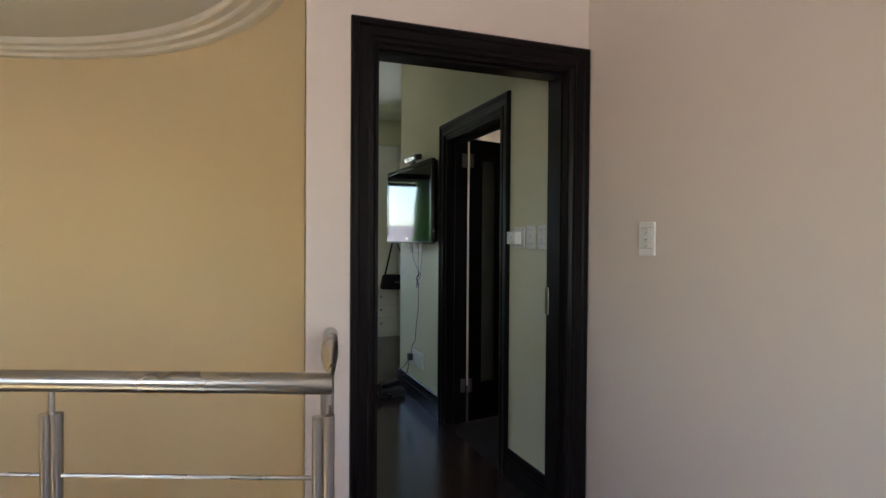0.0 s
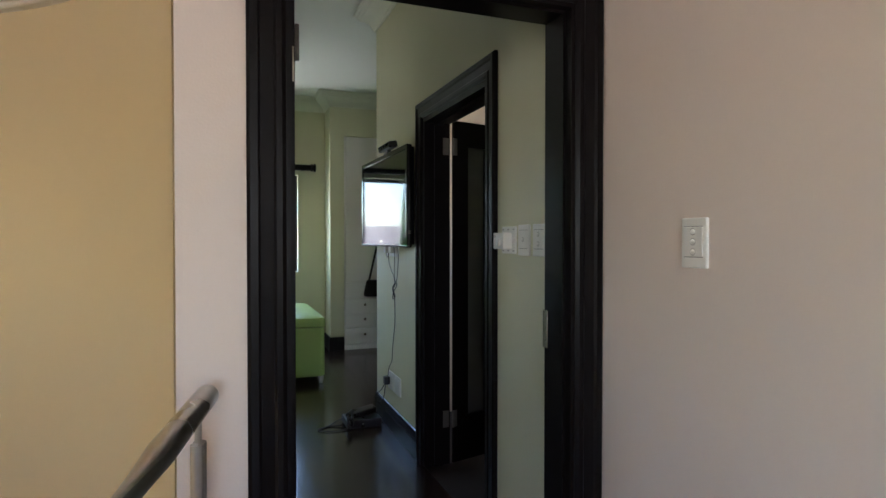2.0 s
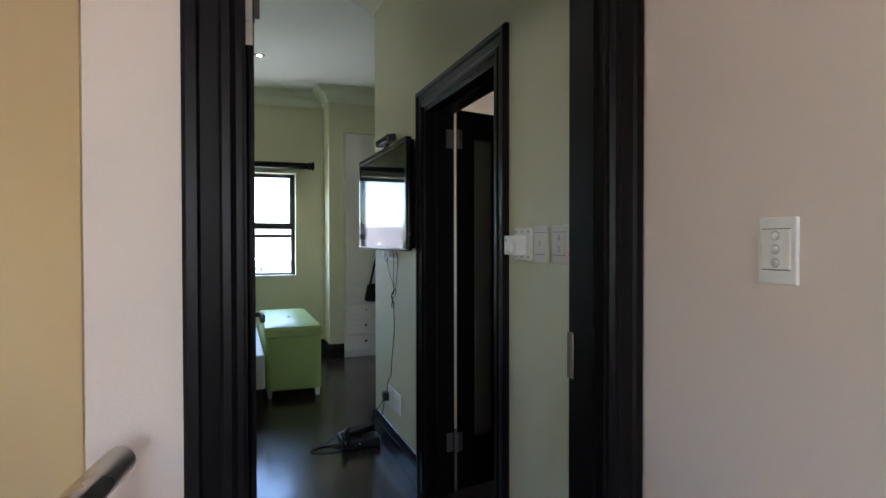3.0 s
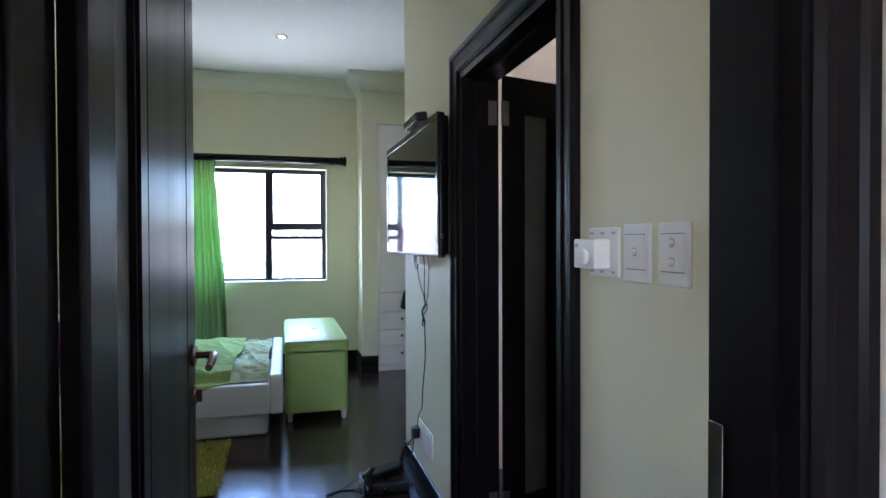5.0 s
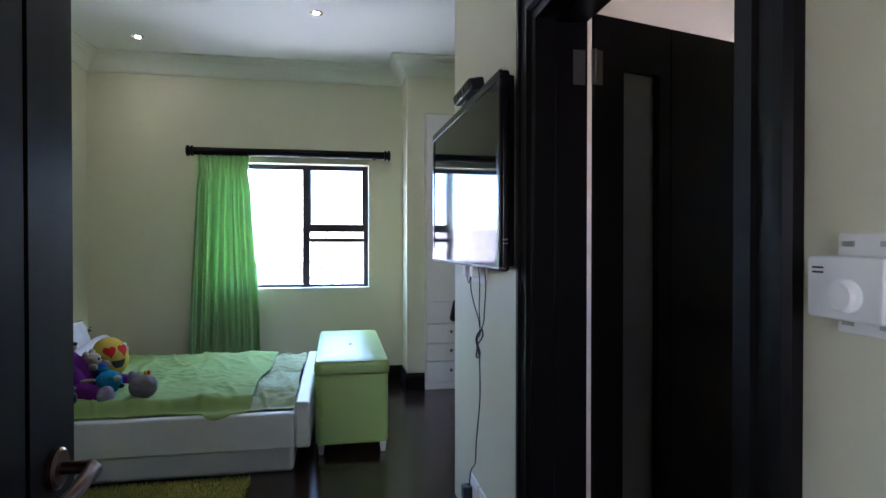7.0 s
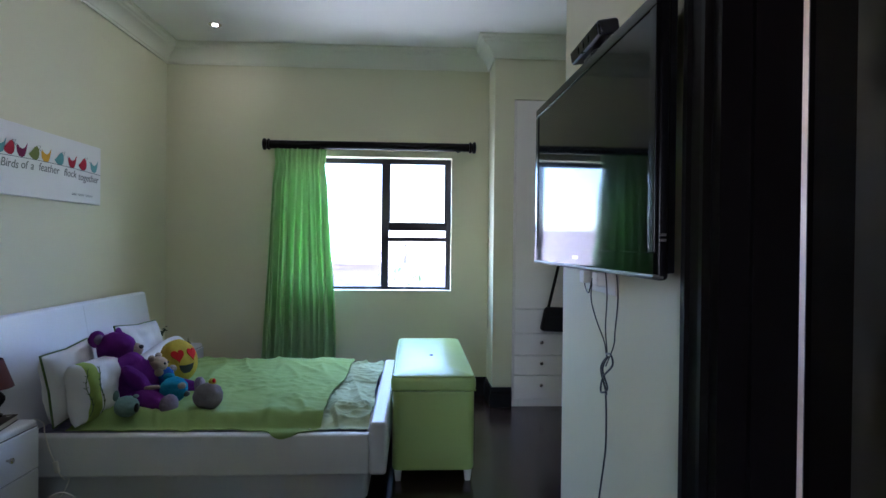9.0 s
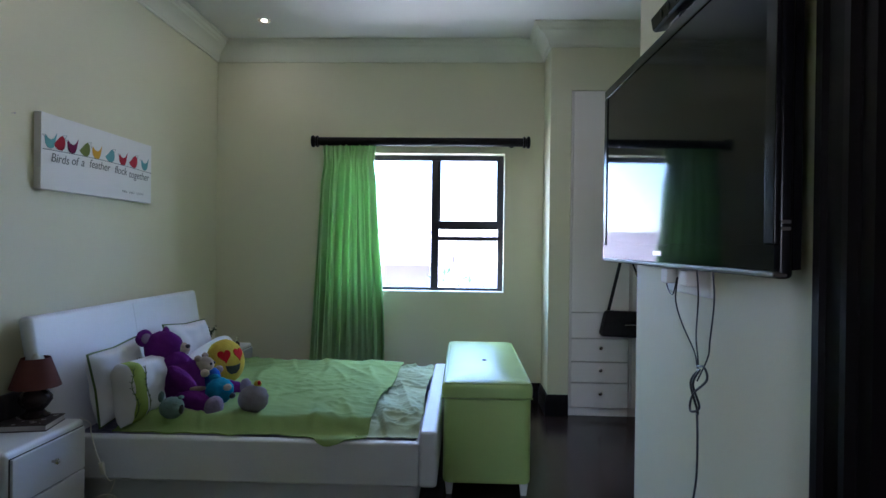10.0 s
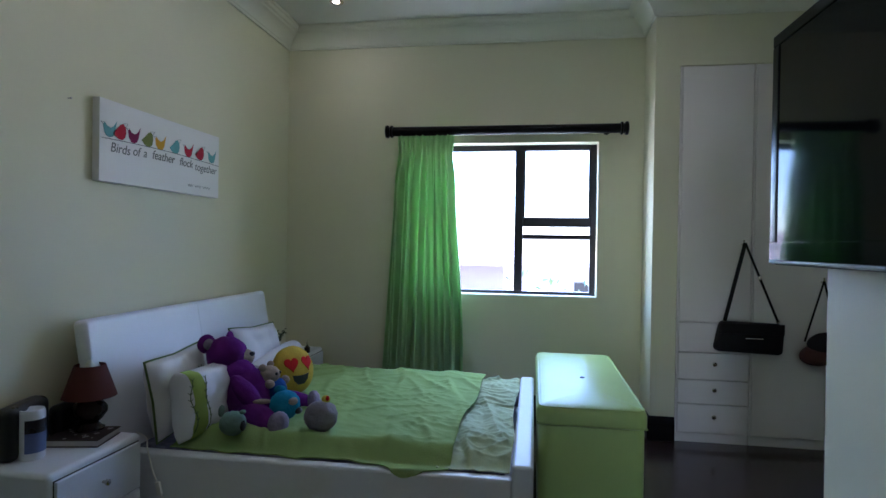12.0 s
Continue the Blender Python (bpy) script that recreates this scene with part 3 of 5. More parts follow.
part("button", bm, PLASTIC_BLACK, lid, "small dark button")
for sx in (-1, 1):
    for sy in (-1, 1):
        bm = bxs(((sx * 0.20 - 0.022, sy * 0.628 - 0.022, 0.0), (sx * 0.20 + 0.022, sy * 0.628 + 0.022, 0.068)), r=0.004, seg=1)
        for v in bm.verts:
            if v.co.z < 0.03:
                v.co.x += (sx * 0.20 - v.co.x) * 0.3
                v.co.y += (sy * 0.628 - v.co.y) * 0.3
        part("foot", bm, LACQUER, ott, "white tapered foot")

# ---- bed ----
B0, B1, BY0, BY1 = -1.30, 0.615, 5.455, 7.06
bed = thing("bed", ((B0 + B1) / 2, (BY0 + BY1) / 2, 0), "white leatherette double bed with a low footboard", "bed")
BC = Vector(((B0 + B1) / 2, (BY0 + BY1) / 2, 0))


def bedpart(name, lo, hi, r, mat, label="", seg=3):
    bm = bmesh.new()
    box(bm, Vector(lo) - BC, Vector(hi) - BC, r, seg)
    return part(name, bm, mat, bed, label)


bedpart("base", (B0 + 0.05, BY0 + 0.075, 0.0), (B1 - 0.10, BY1 - 0.06, 0.172), 0.03, LEATHER_WHITE, "recessed white base")
bedpart("side_rail", (B0, BY0, 0.165), (B1 - 0.089, BY0 + 0.06, 0.378), 0.014, LEATHER_WHITE)
bedpart("side_rail", (B0, BY1 - 0.06, 0.165), (B1 - 0.089, BY1, 0.378), 0.014, LEATHER_WHITE)
bedpart("deck", (B0, BY0 + 0.06, 0.17), (B1 - 0.089, BY1 - 0.06, 0.25), 0.0, LEATHER_WHITE)
bm = bmesh.new()
box(bm, Vector((B1 - 0.088, BY0 - 0.005, 0.165)) - BC, Vector((B1, BY1 + 0.005, 0.44)) - BC, 0.018, 3)
part("footboard", bm, LEATHER_WHITE, bed)
# headboard: a leaning padded slab with a rounded top and one seam
hb = new("headboard")
hb.parent = bed
hb.matrix_basis = pose(-1.215 - BC.x, 0, 0.20, 0, -10, 0)
part("headboard_pad", bxs(((-0.032, -0.925, 0.0), (0.036, 0.765, 0.785)), r=0.026, seg=4), LEATHER_WHITE, hb)
part("seam", tube(bmesh.new(), [(0.036, -0.081, 0.02), (0.036, -0.081, 0.762), (0.012, -0.081, 0.7855), (-0.01, -0.081, 0.7855)], 0.0016, 6), LEATHER_WHITE, hb, "fine stitched seam")
mattress = thing("mattress", ((B0 + B1) / 2 - 0.04, (BY0 + BY1) / 2, 0.25), "thick mattress in a pale patterned sheet", "mattress")
bm = bxs(((-0.87, -0.741, 0), (0.87, 0.741, 0.12)), r=0.045, seg=4)
part("mattress_body", bm, MATTRESS, mattress)


def drape(x0, x1, y0, y1, base, folds, seed, nx=90, ny=90, crease_k=1.0, wave=1.0):
    """A cloth lying on the bed: a grid with creases; it sinks to the rail along the near side and drops past it where y0(u) reaches over."""
    bm, rows = bmesh.new(), []
    for j in range(ny + 1):
        row = []
        for i in range(nx + 1):
            near = y0(i / nx)
            x, y = x0(j / ny) + (x1(j / ny) - x0(j / ny)) * i / nx, near + (y1 - near) * j / ny
            w = wave * (noise.noise(Vector((x * 2.2 + seed, y * 2.2, 0))) + 0.5 * noise.noise(Vector((x * 6 + seed, y * 3.2, 3)))) + 0.22 * noise.noise(Vector((x * 15, y * 13 + seed, 9)))
            for n_, (dx, dy, k_, s_) in enumerate(((0.9, 0.43, 5.5, 1.0), (-0.6, 0.8, 7.5, 0.7), (0.25, 0.97, 11.0, 0.45), (0.55, 0.83, 16.0, 0.3))):
                c = 1 - abs(2 * noise.noise(Vector(((x * dx + y * dy) * k_ + seed * 3 + n_ * 9, (x * dy - y * dx) * k_ * 0.22, n_ * 5.0 + seed))))
                w += crease_k * s_ * max(0.0, c - 0.66) / 0.34 * (0.45 + noise.noise(Vector((x * 1.7 + n_ * 4, y * 1.7, seed))))
            t = min(1.0, max(0.0, (BY0 + 0.175 - y) / 0.11))
            sink = t * t * (3 - 2 * t)
            z = base + folds * w * (1 - 0.75 * sink) - (base - 0.388) * sink
            if y < BY0 + 0.004:
                z -= 0.9 * (BY0 + 0.004 - y) + 0.004
            row.append(bm.verts.new((x, max(y, BY0 - 0.008), z)))
        rows.append(row)
    for a, b in zip(rows, rows[1:]):
        for i in range(nx):
            bm.faces.new((a[i], a[i + 1], b[i + 1], b[i]))
    return bm


def blanket_hem(u):
    """Tucked inside the rail, one corner slung over it."""
    return BY0 + 0.052 + 0.008 * math.sin(23 * u) + 0.006 * math.sin(51 * u) - 0.085 * math.exp(-((u - 0.87) / 0.075) ** 2)


blanket = thing("blanket", (0, 0, 0), "crumpled lime green fleece blanket spread over the bed", "blanket")
bm = drape(lambda v: -1.02 + 0.03 * math.sin(7 * v), lambda v: 0.255 + 0.045 * v + 0.010 * math.sin(11 * v + 1), blanket_hem, BY1 - 0.05, 0.456, 0.014, 2.0, 150, 130, 1.4, 0.8)
ob = part("cloth", bm, BLANKET, blanket, sharp=3)
ob.modifiers.new("thick", "SOLIDIFY").thickness = 0.006
sheet = thing("bed_sheet", (0, 0, 0), "rumpled pale green floral top sheet", "bed sheet")
bm = drape(lambda v: 0.21, lambda v: 0.515 + 0.010 * math.sin(9 * v), lambda u: BY0 + 0.05 + 0.006 * math.sin(19 * u), BY1 - 0.06, 0.420, 0.021, 8.0, 70, 200, 1.7, 0.4)
ob = part("cloth", bm, SHEET, sheet, sharp=3)
ob.modifiers.new("thick", "SOLIDIFY").thickness = 0.004

# ---- wardrobe ----
WY = 7.28
for n, (a, b, drawers) in enumerate(((1.577, 2.046, True), (2.050, 2.52, False), (2.524, 3.298, False))):
    wd = thing("wardrobe", (a, WY, 0), ("off-white built-in wardrobe unit with drawers below its door" if drawers else "off-white built-in wardrobe unit with a tall plain door"), "wardrobe", "built-in wardrobe units")
    w = b - a
    part("carcass", bxs(((0.0, 0.10, 0.066), (w, 0.58, 2.575))), MELAMINE, wd)
    part("plinth", bxs(((0.0, 0.002, 0.0), (w, 0.10, 0.064)), r=0.002, seg=1), MELAMINE, wd)
    part("side_filler", bxs(((0.0, -0.014, 0.066), (0.011, 0.033, 2.575)), r=0.002, seg=1), MELAMINE, wd)
    x0 = 0.0145
    if drawers:
        for za, zb, knob in ((0.070, 0.264, 1), (0.270, 0.430, 1), (0.436, 0.615, 1), (0.621, 0.821, 0)):
            f = part("drawer_front", bxs(((x0, -0.016, za), (w - 0.002, 0.022, zb)), r=0.002, seg=1), MELAMINE, wd)
            if knob:
                bm = lathe(bmesh.new(), [(0.006, -0.016), (0.006, -0.03), (0.014, -0.034), (0.015, -0.042), (0.010, -0.047)], (w / 2 + 0.01, 0, (za + zb) / 2 + 0.02), 16, axis="y")
                part("knob", bm, CHROME, f, "small round metal knob")
        part("wardrobe_door", bxs(((x0, -0.016, 0.828), (w - 0.002, 0.022, 2.571)), r=0.002, seg=1), MELAMINE, wd)
    else:
        part("wardrobe_door", bxs(((0.0145, -0.016, 0.070), (w - 0.002, 0.022, 2.571)), r=0.002, seg=1), MELAMINE, wd)

# ---- steel railing on the landing ----
rail = thing("railing", (0.085, 1.105, 0), "brushed steel balustrade round the stairwell", "railing")
e1, e2 = Vector((-0.93, 0.365, 0)).normalized(), Vector((0.120, 0.676, 0)).normalized()
ZR = 0.980
bm = tube(bmesh.new(), [e1 * 1.12 + Vector((0, 0, ZR)), e1 * 0.9 + Vector((0, 0, ZR)), Vector((0.004, -0.002, ZR)), e2 * 0.34 + Vector((0, 0, ZR - 0.001)), e2 * 0.686 + Vector((0, 0, ZR + 0.002))], 0.025, 20)
part("handrail", bm, STEEL, rail)
for k, (way, d) in enumerate(((e1, 0.012), (e1, 0.645), (e2, 0.60))):
    p, side = way * d, way * 0.0125
    post = part("post", tube(tube(bmesh.new(), [p - side + Vector((0, 0, -0.2)), p - side + Vector((0, 0, 0.906))], 0.0135, 14), [p + side + Vector((0, 0, -0.2)), p + side + Vector((0, 0, 0.903))], 0.0135, 14), STEEL, rail)
    part("pin", tube(bmesh.new(), [p + Vector((0, 0, 0.88)), p + Vector((0, 0, ZR - 0.01))], 0.007, 10), STEEL, post)
for k in range(6):
    z = 0.760 - 0.125 * k
    part("rod", tube(bmesh.new(), [e1 * 1.12 + Vector((0, 0, z)), Vector((0, 0, z))], 0.0055, 8), STEEL, rail)
    part("rod", tube(bmesh.new(), [Vector((0, 0, z)), e2 * 0.64 + Vector((0, 0, z))], 0.0055, 8), STEEL, rail)

# ---- nightstands ----
def nightstand(at, label):
    t = thing("nightstand", at, label, "nightstand", "bedside tables")
    part("body", bxs(((-0.185, -0.245, 0.02), (0.153, 0.245, 0.48)), r=0.02, seg=4), LEATHER_WHITE, t)
    part("foot", bxs(((-0.17, -0.22, 0.0), (0.135, 0.22, 0.021))), PLASTIC_BLACK, t)
    # black sheet that paints the shade in the gaps round the drawers
    part("drawer_gap_shade", bxs(((0.140, -0.226, 0.046), (0.1545, 0.226, 0.452))), PLASTIC_BLACK, t)
    for za, zb in ((0.05, 0.245), (0.251, 0.448)):
        f = part("drawer", bxs(((0.152, -0.222, za), (0.168, 0.222, zb)), r=0.005, seg=2), LEATHER_WHITE, t)
        bm = lathe(bmesh.new(), [(0.006, 0.166), (0.006, 0.182), (0.012, 0.185), (0.013, 0.194), (0.007, 0.199)], (0, 0, (za + zb) / 2 + 0.012), 16, axis="x")
        part("knob", bm, CHROME, f, "small round chrome knob")
    return t


nightstand((-1.245, 5.168, 0), "white leatherette nightstand with two drawers beside the bed")
nightstand((-1.245, 7.36, 0), "white leatherette nightstand in the corner by the window")

# ---- picture ----
pic = thing("canvas_picture", (XL, 6.02, 1.80), "white canvas print of coloured birds on a wire with writing", "picture")
CANVAS = material("white_canvas", (0.78, 0.77, 0.74), 0.7, vary=0.02, scale=4, grain=300, bump=0.15, spec=0.2)
part("canvas", bxs(((0.002, -0.51, -0.20), (0.042, 0.51, 0.19)), r=0.004, seg=2), CANVAS, pic)

# ---- switches and sockets ----
# darker copy of the white plastic, with shade put into its colour
PLASTIC_SHADE = material("shaded_plastic", (0.48, 0.46, 0.42), 0.4, vary=0.04, scale=12, grain=80, bump=0.02)
def plate(name, label, at, w, h, parts, category="switch", group=""):
    """A wall plate on the east wall; x out of the wall is -x, y along it."""
    t = thing(name, at, label, category, group)
    part("plate", bxs(((-0.010, -w / 2, -h / 2), (0.0, w / 2, h / 2)), r=0.004, seg=3), PLASTIC_WHITE, t)
    if parts:
        part("insert", bxs(((-0.0125, -w / 2 + 0.011, -h / 2 + 0.028), (-0.0095, w / 2 - 0.011, h / 2 - 0.022)), r=0.001, seg=1), PLASTIC_WHITE, t)
        for z in (-h / 2 + 0.0275, h / 2 - 0.0215):
            part("seam", bxs(((-0.0112, -w / 2 + 0.011, z - 0.0009), (-0.0095, w / 2 - 0.011, z + 0.0009))), HINGE, t)
    for dy, dz in parts:
        # grey ring that paints the shade round each rocker
        part("rocker_shade_ring", lathe(bmesh.new(), [(0.0095, -0.0124), (0.0092, -0.0129), (0.0085, -0.0130)], (0, dy, dz), 18, axis="x"), PLASTIC_SHADE, t)
        bm = ball(bmesh.new(), (-0.0125, dy, dz), (0.0045, 0.0078, 0.0062), n=14)
        part("rocker", bm, PLASTIC_WHITE, t)
    return t


plate("light_switch", "white three-gang light switch on the landing wall", (XR, 1.496, 1.323), 0.082, 0.124, [(0, 0.028), (0, 0.003), (0, -0.022)])
plate("light_switch", "white two-gang light switch beside the bedroom door", (XR, 2.243, 1.330), 0.088, 0.12, [(0, 0.022), (0, -0.014)])
plate("light_switch", "white one-gang light switch between two others", (XR, 2.359, 1.330), 0.088, 0.12, [(0, 0.003)])
t = thing("dimmer", (XR, 2.485, 1.330), "white timer dial hanging loose from its open plate", "dimmer switch")
part("plate", bxs(((-0.009, -0.06, -0.055), (0.0, 0.06, 0.055)), r=0.003, seg=2), PLASTIC_WHITE, t, "bare backing plate")
for dy in (-0.045, 0.0, 0.045):
    for dz in (-0.043, 0.043):
        part("slot", bxs(((-0.0105, dy - 0.007, dz - 0.003), (-0.0088, dy + 0.007, dz + 0.003))), STEEL, t)
bm = bxs(((-0.050, -0.032, -0.036), (-0.009, 0.058, 0.030)), r=0.004, seg=2)
b = part("body", bm, PLASTIC_WHITE, t)
part("dial", lathe(bmesh.new(), [(0.017, -0.05), (0.017, -0.058), (0.014, -0.062)], (0, 0.006, -0.010), 20, axis="x"), PLASTIC_WHITE, b)
for dz in (0.012, 0.017):
    part("print", bxs(((-0.0507, 0.036, dz), (-0.0499, 0.050, dz + 0.002))), PLASTIC_BLACK, b)
for dy, lab in ((4.275, "white double wall socket above the skirting"), (4.115, "blank white socket plate above the skirting")):
    t = plate("wall_socket", lab, (XR, dy, 0.345), 0.145, 0.125, [], "socket", "sockets under the television")
    part("insert", bxs(((-0.0125, -0.055, -0.04), (-0.0095, 0.055, 0.045)), r=0.001, seg=1), PLASTIC_WHITE, t)
t = plate("wall_socket", "white socket plate behind the television cables", (XR, 4.24, 1.262), 0.30, 0.09, [], "socket")
part("plug", bxs(((-0.045, -0.09, -0.022), (-0.010, -0.04, 0.02)), r=0.006, seg=2), PLASTIC_WHITE, t)
part("plug", bxs(((-0.040, 0.06, -0.022), (-0.010, 0.11, 0.02)), r=0.006, seg=2), PLASTIC_WHITE, t)


# ---- television cables, sensor bar and console ----
def smooth(points, n=8):
    """A soft line through the points (Catmull-Rom)."""
    p = [Vector(q) for q in points]
    p = [p[0] * 2 - p[1]] + p + [p[-1] * 2 - p[-2]]
    out = []
    for i in range(1, len(p) - 2):
        a, b, c, d = p[i - 1:i + 3]
        for k in range(n):
            t = k / n
            out.append(0.5 * (2 * b + (c - a) * t + (2 * a - 5 * b + 4 * c - d) * t * t + (3 * b - a - 3 * c + d) * t ** 3))
    return out + [p[-2]]


def cable(name, label, points, r, mat, group=""):
    ob = part(name, tube(bmesh.new(), smooth(points), r, 7), mat, None)
    return tagged(ob, label, "cable", group)


CX0 = 1.312
cable("cable", "thin black cable looping down from the television", [(x, y, 1.30 - 0.82 * (1.30 - z)) for x, y, z in [(CX0 - 0.01, 4.33, 1.30), (CX0, 4.36, 1.22), (CX0 - 0.005, 4.30, 1.19), (CX0, 4.28, 1.25), (CX0, 4.29, 1.17), (CX0, 4.24, 1.10), (CX0, 4.16, 1.03), (CX0, 4.14, 0.985)]], 0.0019, PLASTIC_BLACK, "television cables")
cable("cable", "thin black cable hanging from the television", [(x, y, 1.30 - 0.82 * (1.30 - z)) for x, y, z in [(CX0 - 0.01, 4.13, 1.30), (CX0, 4.14, 1.20), (CX0, 4.15, 1.08), (CX0, 4.135, 1.0), (CX0 - 0.006, 4.13, 0.96)]], 0.0019, PLASTIC_BLACK, "television cables")
cable("cable", "thin black cable hanging from the television", [(x, y, 1.30 - 0.82 * (1.30 - z)) for x, y, z in [(CX0 - 0.01, 4.04, 1.30), (CX0, 4.05, 1.20), (CX0, 4.07, 1.08), (CX0, 4.08, 1.03), (CX0 - 0.008, 4.12, 0.95)]], 0.0019, PLASTIC_BLACK, "television cables")
cable("cable", "black cable tied in a loose bow under the television", [(x, y, 1.045 - 0.62 * (1.0 - z)) for x, y, z in [(CX0, 4.14, 1.0), (CX0 - 0.008, 4.08, 1.015), (CX0 - 0.006, 4.07, 0.97), (CX0 - 0.01, 4.13, 0.90), (CX0 - 0.006, 4.165, 0.845), (CX0 - 0.01, 4.15, 0.815), (CX0 - 0.006, 4.11, 0.85), (CX0 - 0.012, 4.135, 0.93), (CX0 - 0.004, 4.115, 0.995), (CX0 - 0.012, 4.15, 0.93), (CX0 - 0.006, 4.12, 0.83), (CX0 - 0.002, 4.135, 0.81)]], 0.0030, PLASTIC_BLACK, "television cables")
cable("cable", "long black cable running down to the socket", [(CX0 - 0.004, 4.13, 0.945), (CX0 - 0.002, 4.128, 0.87), (CX0, 4.135, 0.78), (CX0, 4.15, 0.72), (CX0, 4.17, 0.66), (CX0, 4.195, 0.58), (CX0, 4.21, 0.50), (CX0, 4.27, 0.45), (CX0, 4.295, 0.42), (CX0 - 0.006, 4.30, 0.35)], 0.0027, PLASTIC_BLACK, "television cables")
ob = part("plug", bxs(((1.278, 4.275, 0.315), (1.318, 4.325, 0.372)), r=0.008, seg=2), PLASTIC_BLACK)
tagged(ob, "black plug in the socket", "plug")
cable("cable", "black cable from the plug down to the floor", [(1.29, 4.30, 0.33), (1.27, 4.34, 0.27), (1.25, 4.40, 0.22), (1.24, 4.46, 0.10), (1.23, 4.5, 0.02), (1.15, 4.52, 0.006)], 0.0031, PLASTIC_BLACK)
cable("cable", "black cable from the plug over the skirting", [(1.29, 4.30, 0.32), (1.285, 4.33, 0.22), (1.275, 4.40, 0.17), (1.265, 4.45, 0.19), (1.25, 4.50, 0.05), (1.2, 4.55, 0.006)], 0.0035, PLASTIC_BLACK)
for pts in ([(1.06, 4.44, 0.02), (0.98, 4.47, 0.006), (0.90, 4.47, 0.006), (0.84, 4.42, 0.006), (0.90, 4.37, 0.006), (1.0, 4.36, 0.006), (1.08, 4.40, 0.02)],
            [(1.08, 4.50, 0.05), (1.0, 4.52, 0.03), (0.93, 4.49, 0.006), (0.85, 4.43, 0.006)]):
    cable("cable", "black cable coiled on the dark floor", pts, 0.004, PLASTIC_BLACK, "cables on the floor")
con = thing("game_console", (1.17, 4.46, 0), "black game console lying on the floor by the skirting", "game console")
part("body", bxs(((-0.14, -0.10, 0.006), (0.11, 0.10, 0.062)), r=0.008, seg=2), PLASTIC_BLACK, con)
part("front_light", bxs(((-0.03, -0.1015, 0.03), (-0.024, -0.0995, 0.036))), PLASTIC_WHITE, con)
part("foot", bxs(((-0.12, -0.08, 0.0), (0.09, 0.08, 0.007))), PLASTIC_BLACK, con)
ad = part("power_adapter", bxs(((-0.10, -0.035, 0.0), (0.10, 0.035, 0.045)), r=0.010, seg=3), PLASTIC_BLACK)
ad.matrix_world = pose(1.165, 4.475, 0.066, 10, -6, 16)
tagged(ad, "black power adapter lying tilted on the console", "adapter")
gp = part("game_controller", ball(ball(bxs(((-0.06, -0.03, 0.0), (0.06, 0.03, 0.035)), r=0.014, seg=3), (-0.06, -0.03, 0.02), (0.03, 0.045, 0.02), (0, 0, -20), n=12), (0.06, -0.03, 0.02), (0.03, 0.045, 0.02), (0, 0, 20), n=12), PLASTIC_BLACK)
gp.matrix_world = pose(1.055, 4.43, 0.08, 62, 0, 60)
tagged(gp, "black game controller propped against the console", "game controller")
sb = thing("sensor_bar", (1.288, 4.19, 1.913), "black motion sensor camera on top of the television", "sensor")
part("foot", bxs(((-0.028, -0.035, 0.0), (0.028, 0.035, 0.012)), r=0.004, seg=2), PLASTIC_BLACK, sb)
part("neck", tube(bmesh.new(), [(0, 0, 0.01), (0, 0, 0.04)], 0.014, 12), PLASTIC_BLACK, sb)
body = part("body", bxs(((-0.032, -0.14, 0.03), (0.030, 0.14, 0.074)), r=0.010, seg=3), PLASTIC_BLACK, sb)
body.rotation_euler = (0, radians(-10), 0)
part("front_glass", bxs(((-0.0335, -0.13, 0.036), (-0.031, 0.13, 0.068)), r=0.001, seg=1), SCREEN, body, "glossy black front")
for y in (-0.05, 0.0, 0.05):
    part("lens", lathe(bmesh.new(), [(0.010, -0.0335), (0.010, -0.0345), (0.006, -0.036)], (0, y, 0.052), 14, axis="x"), SCREEN, body)

# ---- downlights ----
GLOW = bpy.data.materials.new("lit_lamp")
GLOW.use_nodes = True
_e = GLOW.node_tree.nodes["Principled BSDF"]
_e.inputs["Emission Color"].default_value, _e.inputs["Emission Strength"].default_value = (1.0, 0.90, 0.74, 1), 14.0
# the last two glow out of view, added beside the first pair
for x, y in ((0.625, 6.36), (-0.845, 7.13), (0.625, 4.3), (-0.845, 5.2)):
    t = thing("downlight", (x, y, TOP), "small round lit downlight in the ceiling", "downlight", "ceiling downlights")
    bm = bmesh.new()
    n = 28
    rings = [[bm.verts.new((r * math.cos(6.2832 * k / n), r * math.sin(6.2832 * k / n), z)) for k in range(n)] for r, z in ((0.021, 0.0), (0.021, -0.004), (0.048, -0.006), (0.052, -0.001))]
    for a, b in zip(rings, rings[1:]):
        for k in range(n):
            bm.faces.new((a[k], a[(k + 1) % n], b[(k + 1) % n], b[k]))
    part("trim_ring", bm, CHROME, t)
    part("bulb", lathe(bmesh.new(), [(0.019, -0.0035), (0.016, -0.005), (0.007, -0.006)], (0, 0, 0), 20), GLOW, t, "lit lamp")

# ---- picture details ----
INK = material("dark_ink", (0.17, 0.18, 0.16), 0.8, vary=0.05)


def tone(name, c):
    return material(name, c, 0.75, vary=0.08, scale=20, grain=120, spec=0.2)


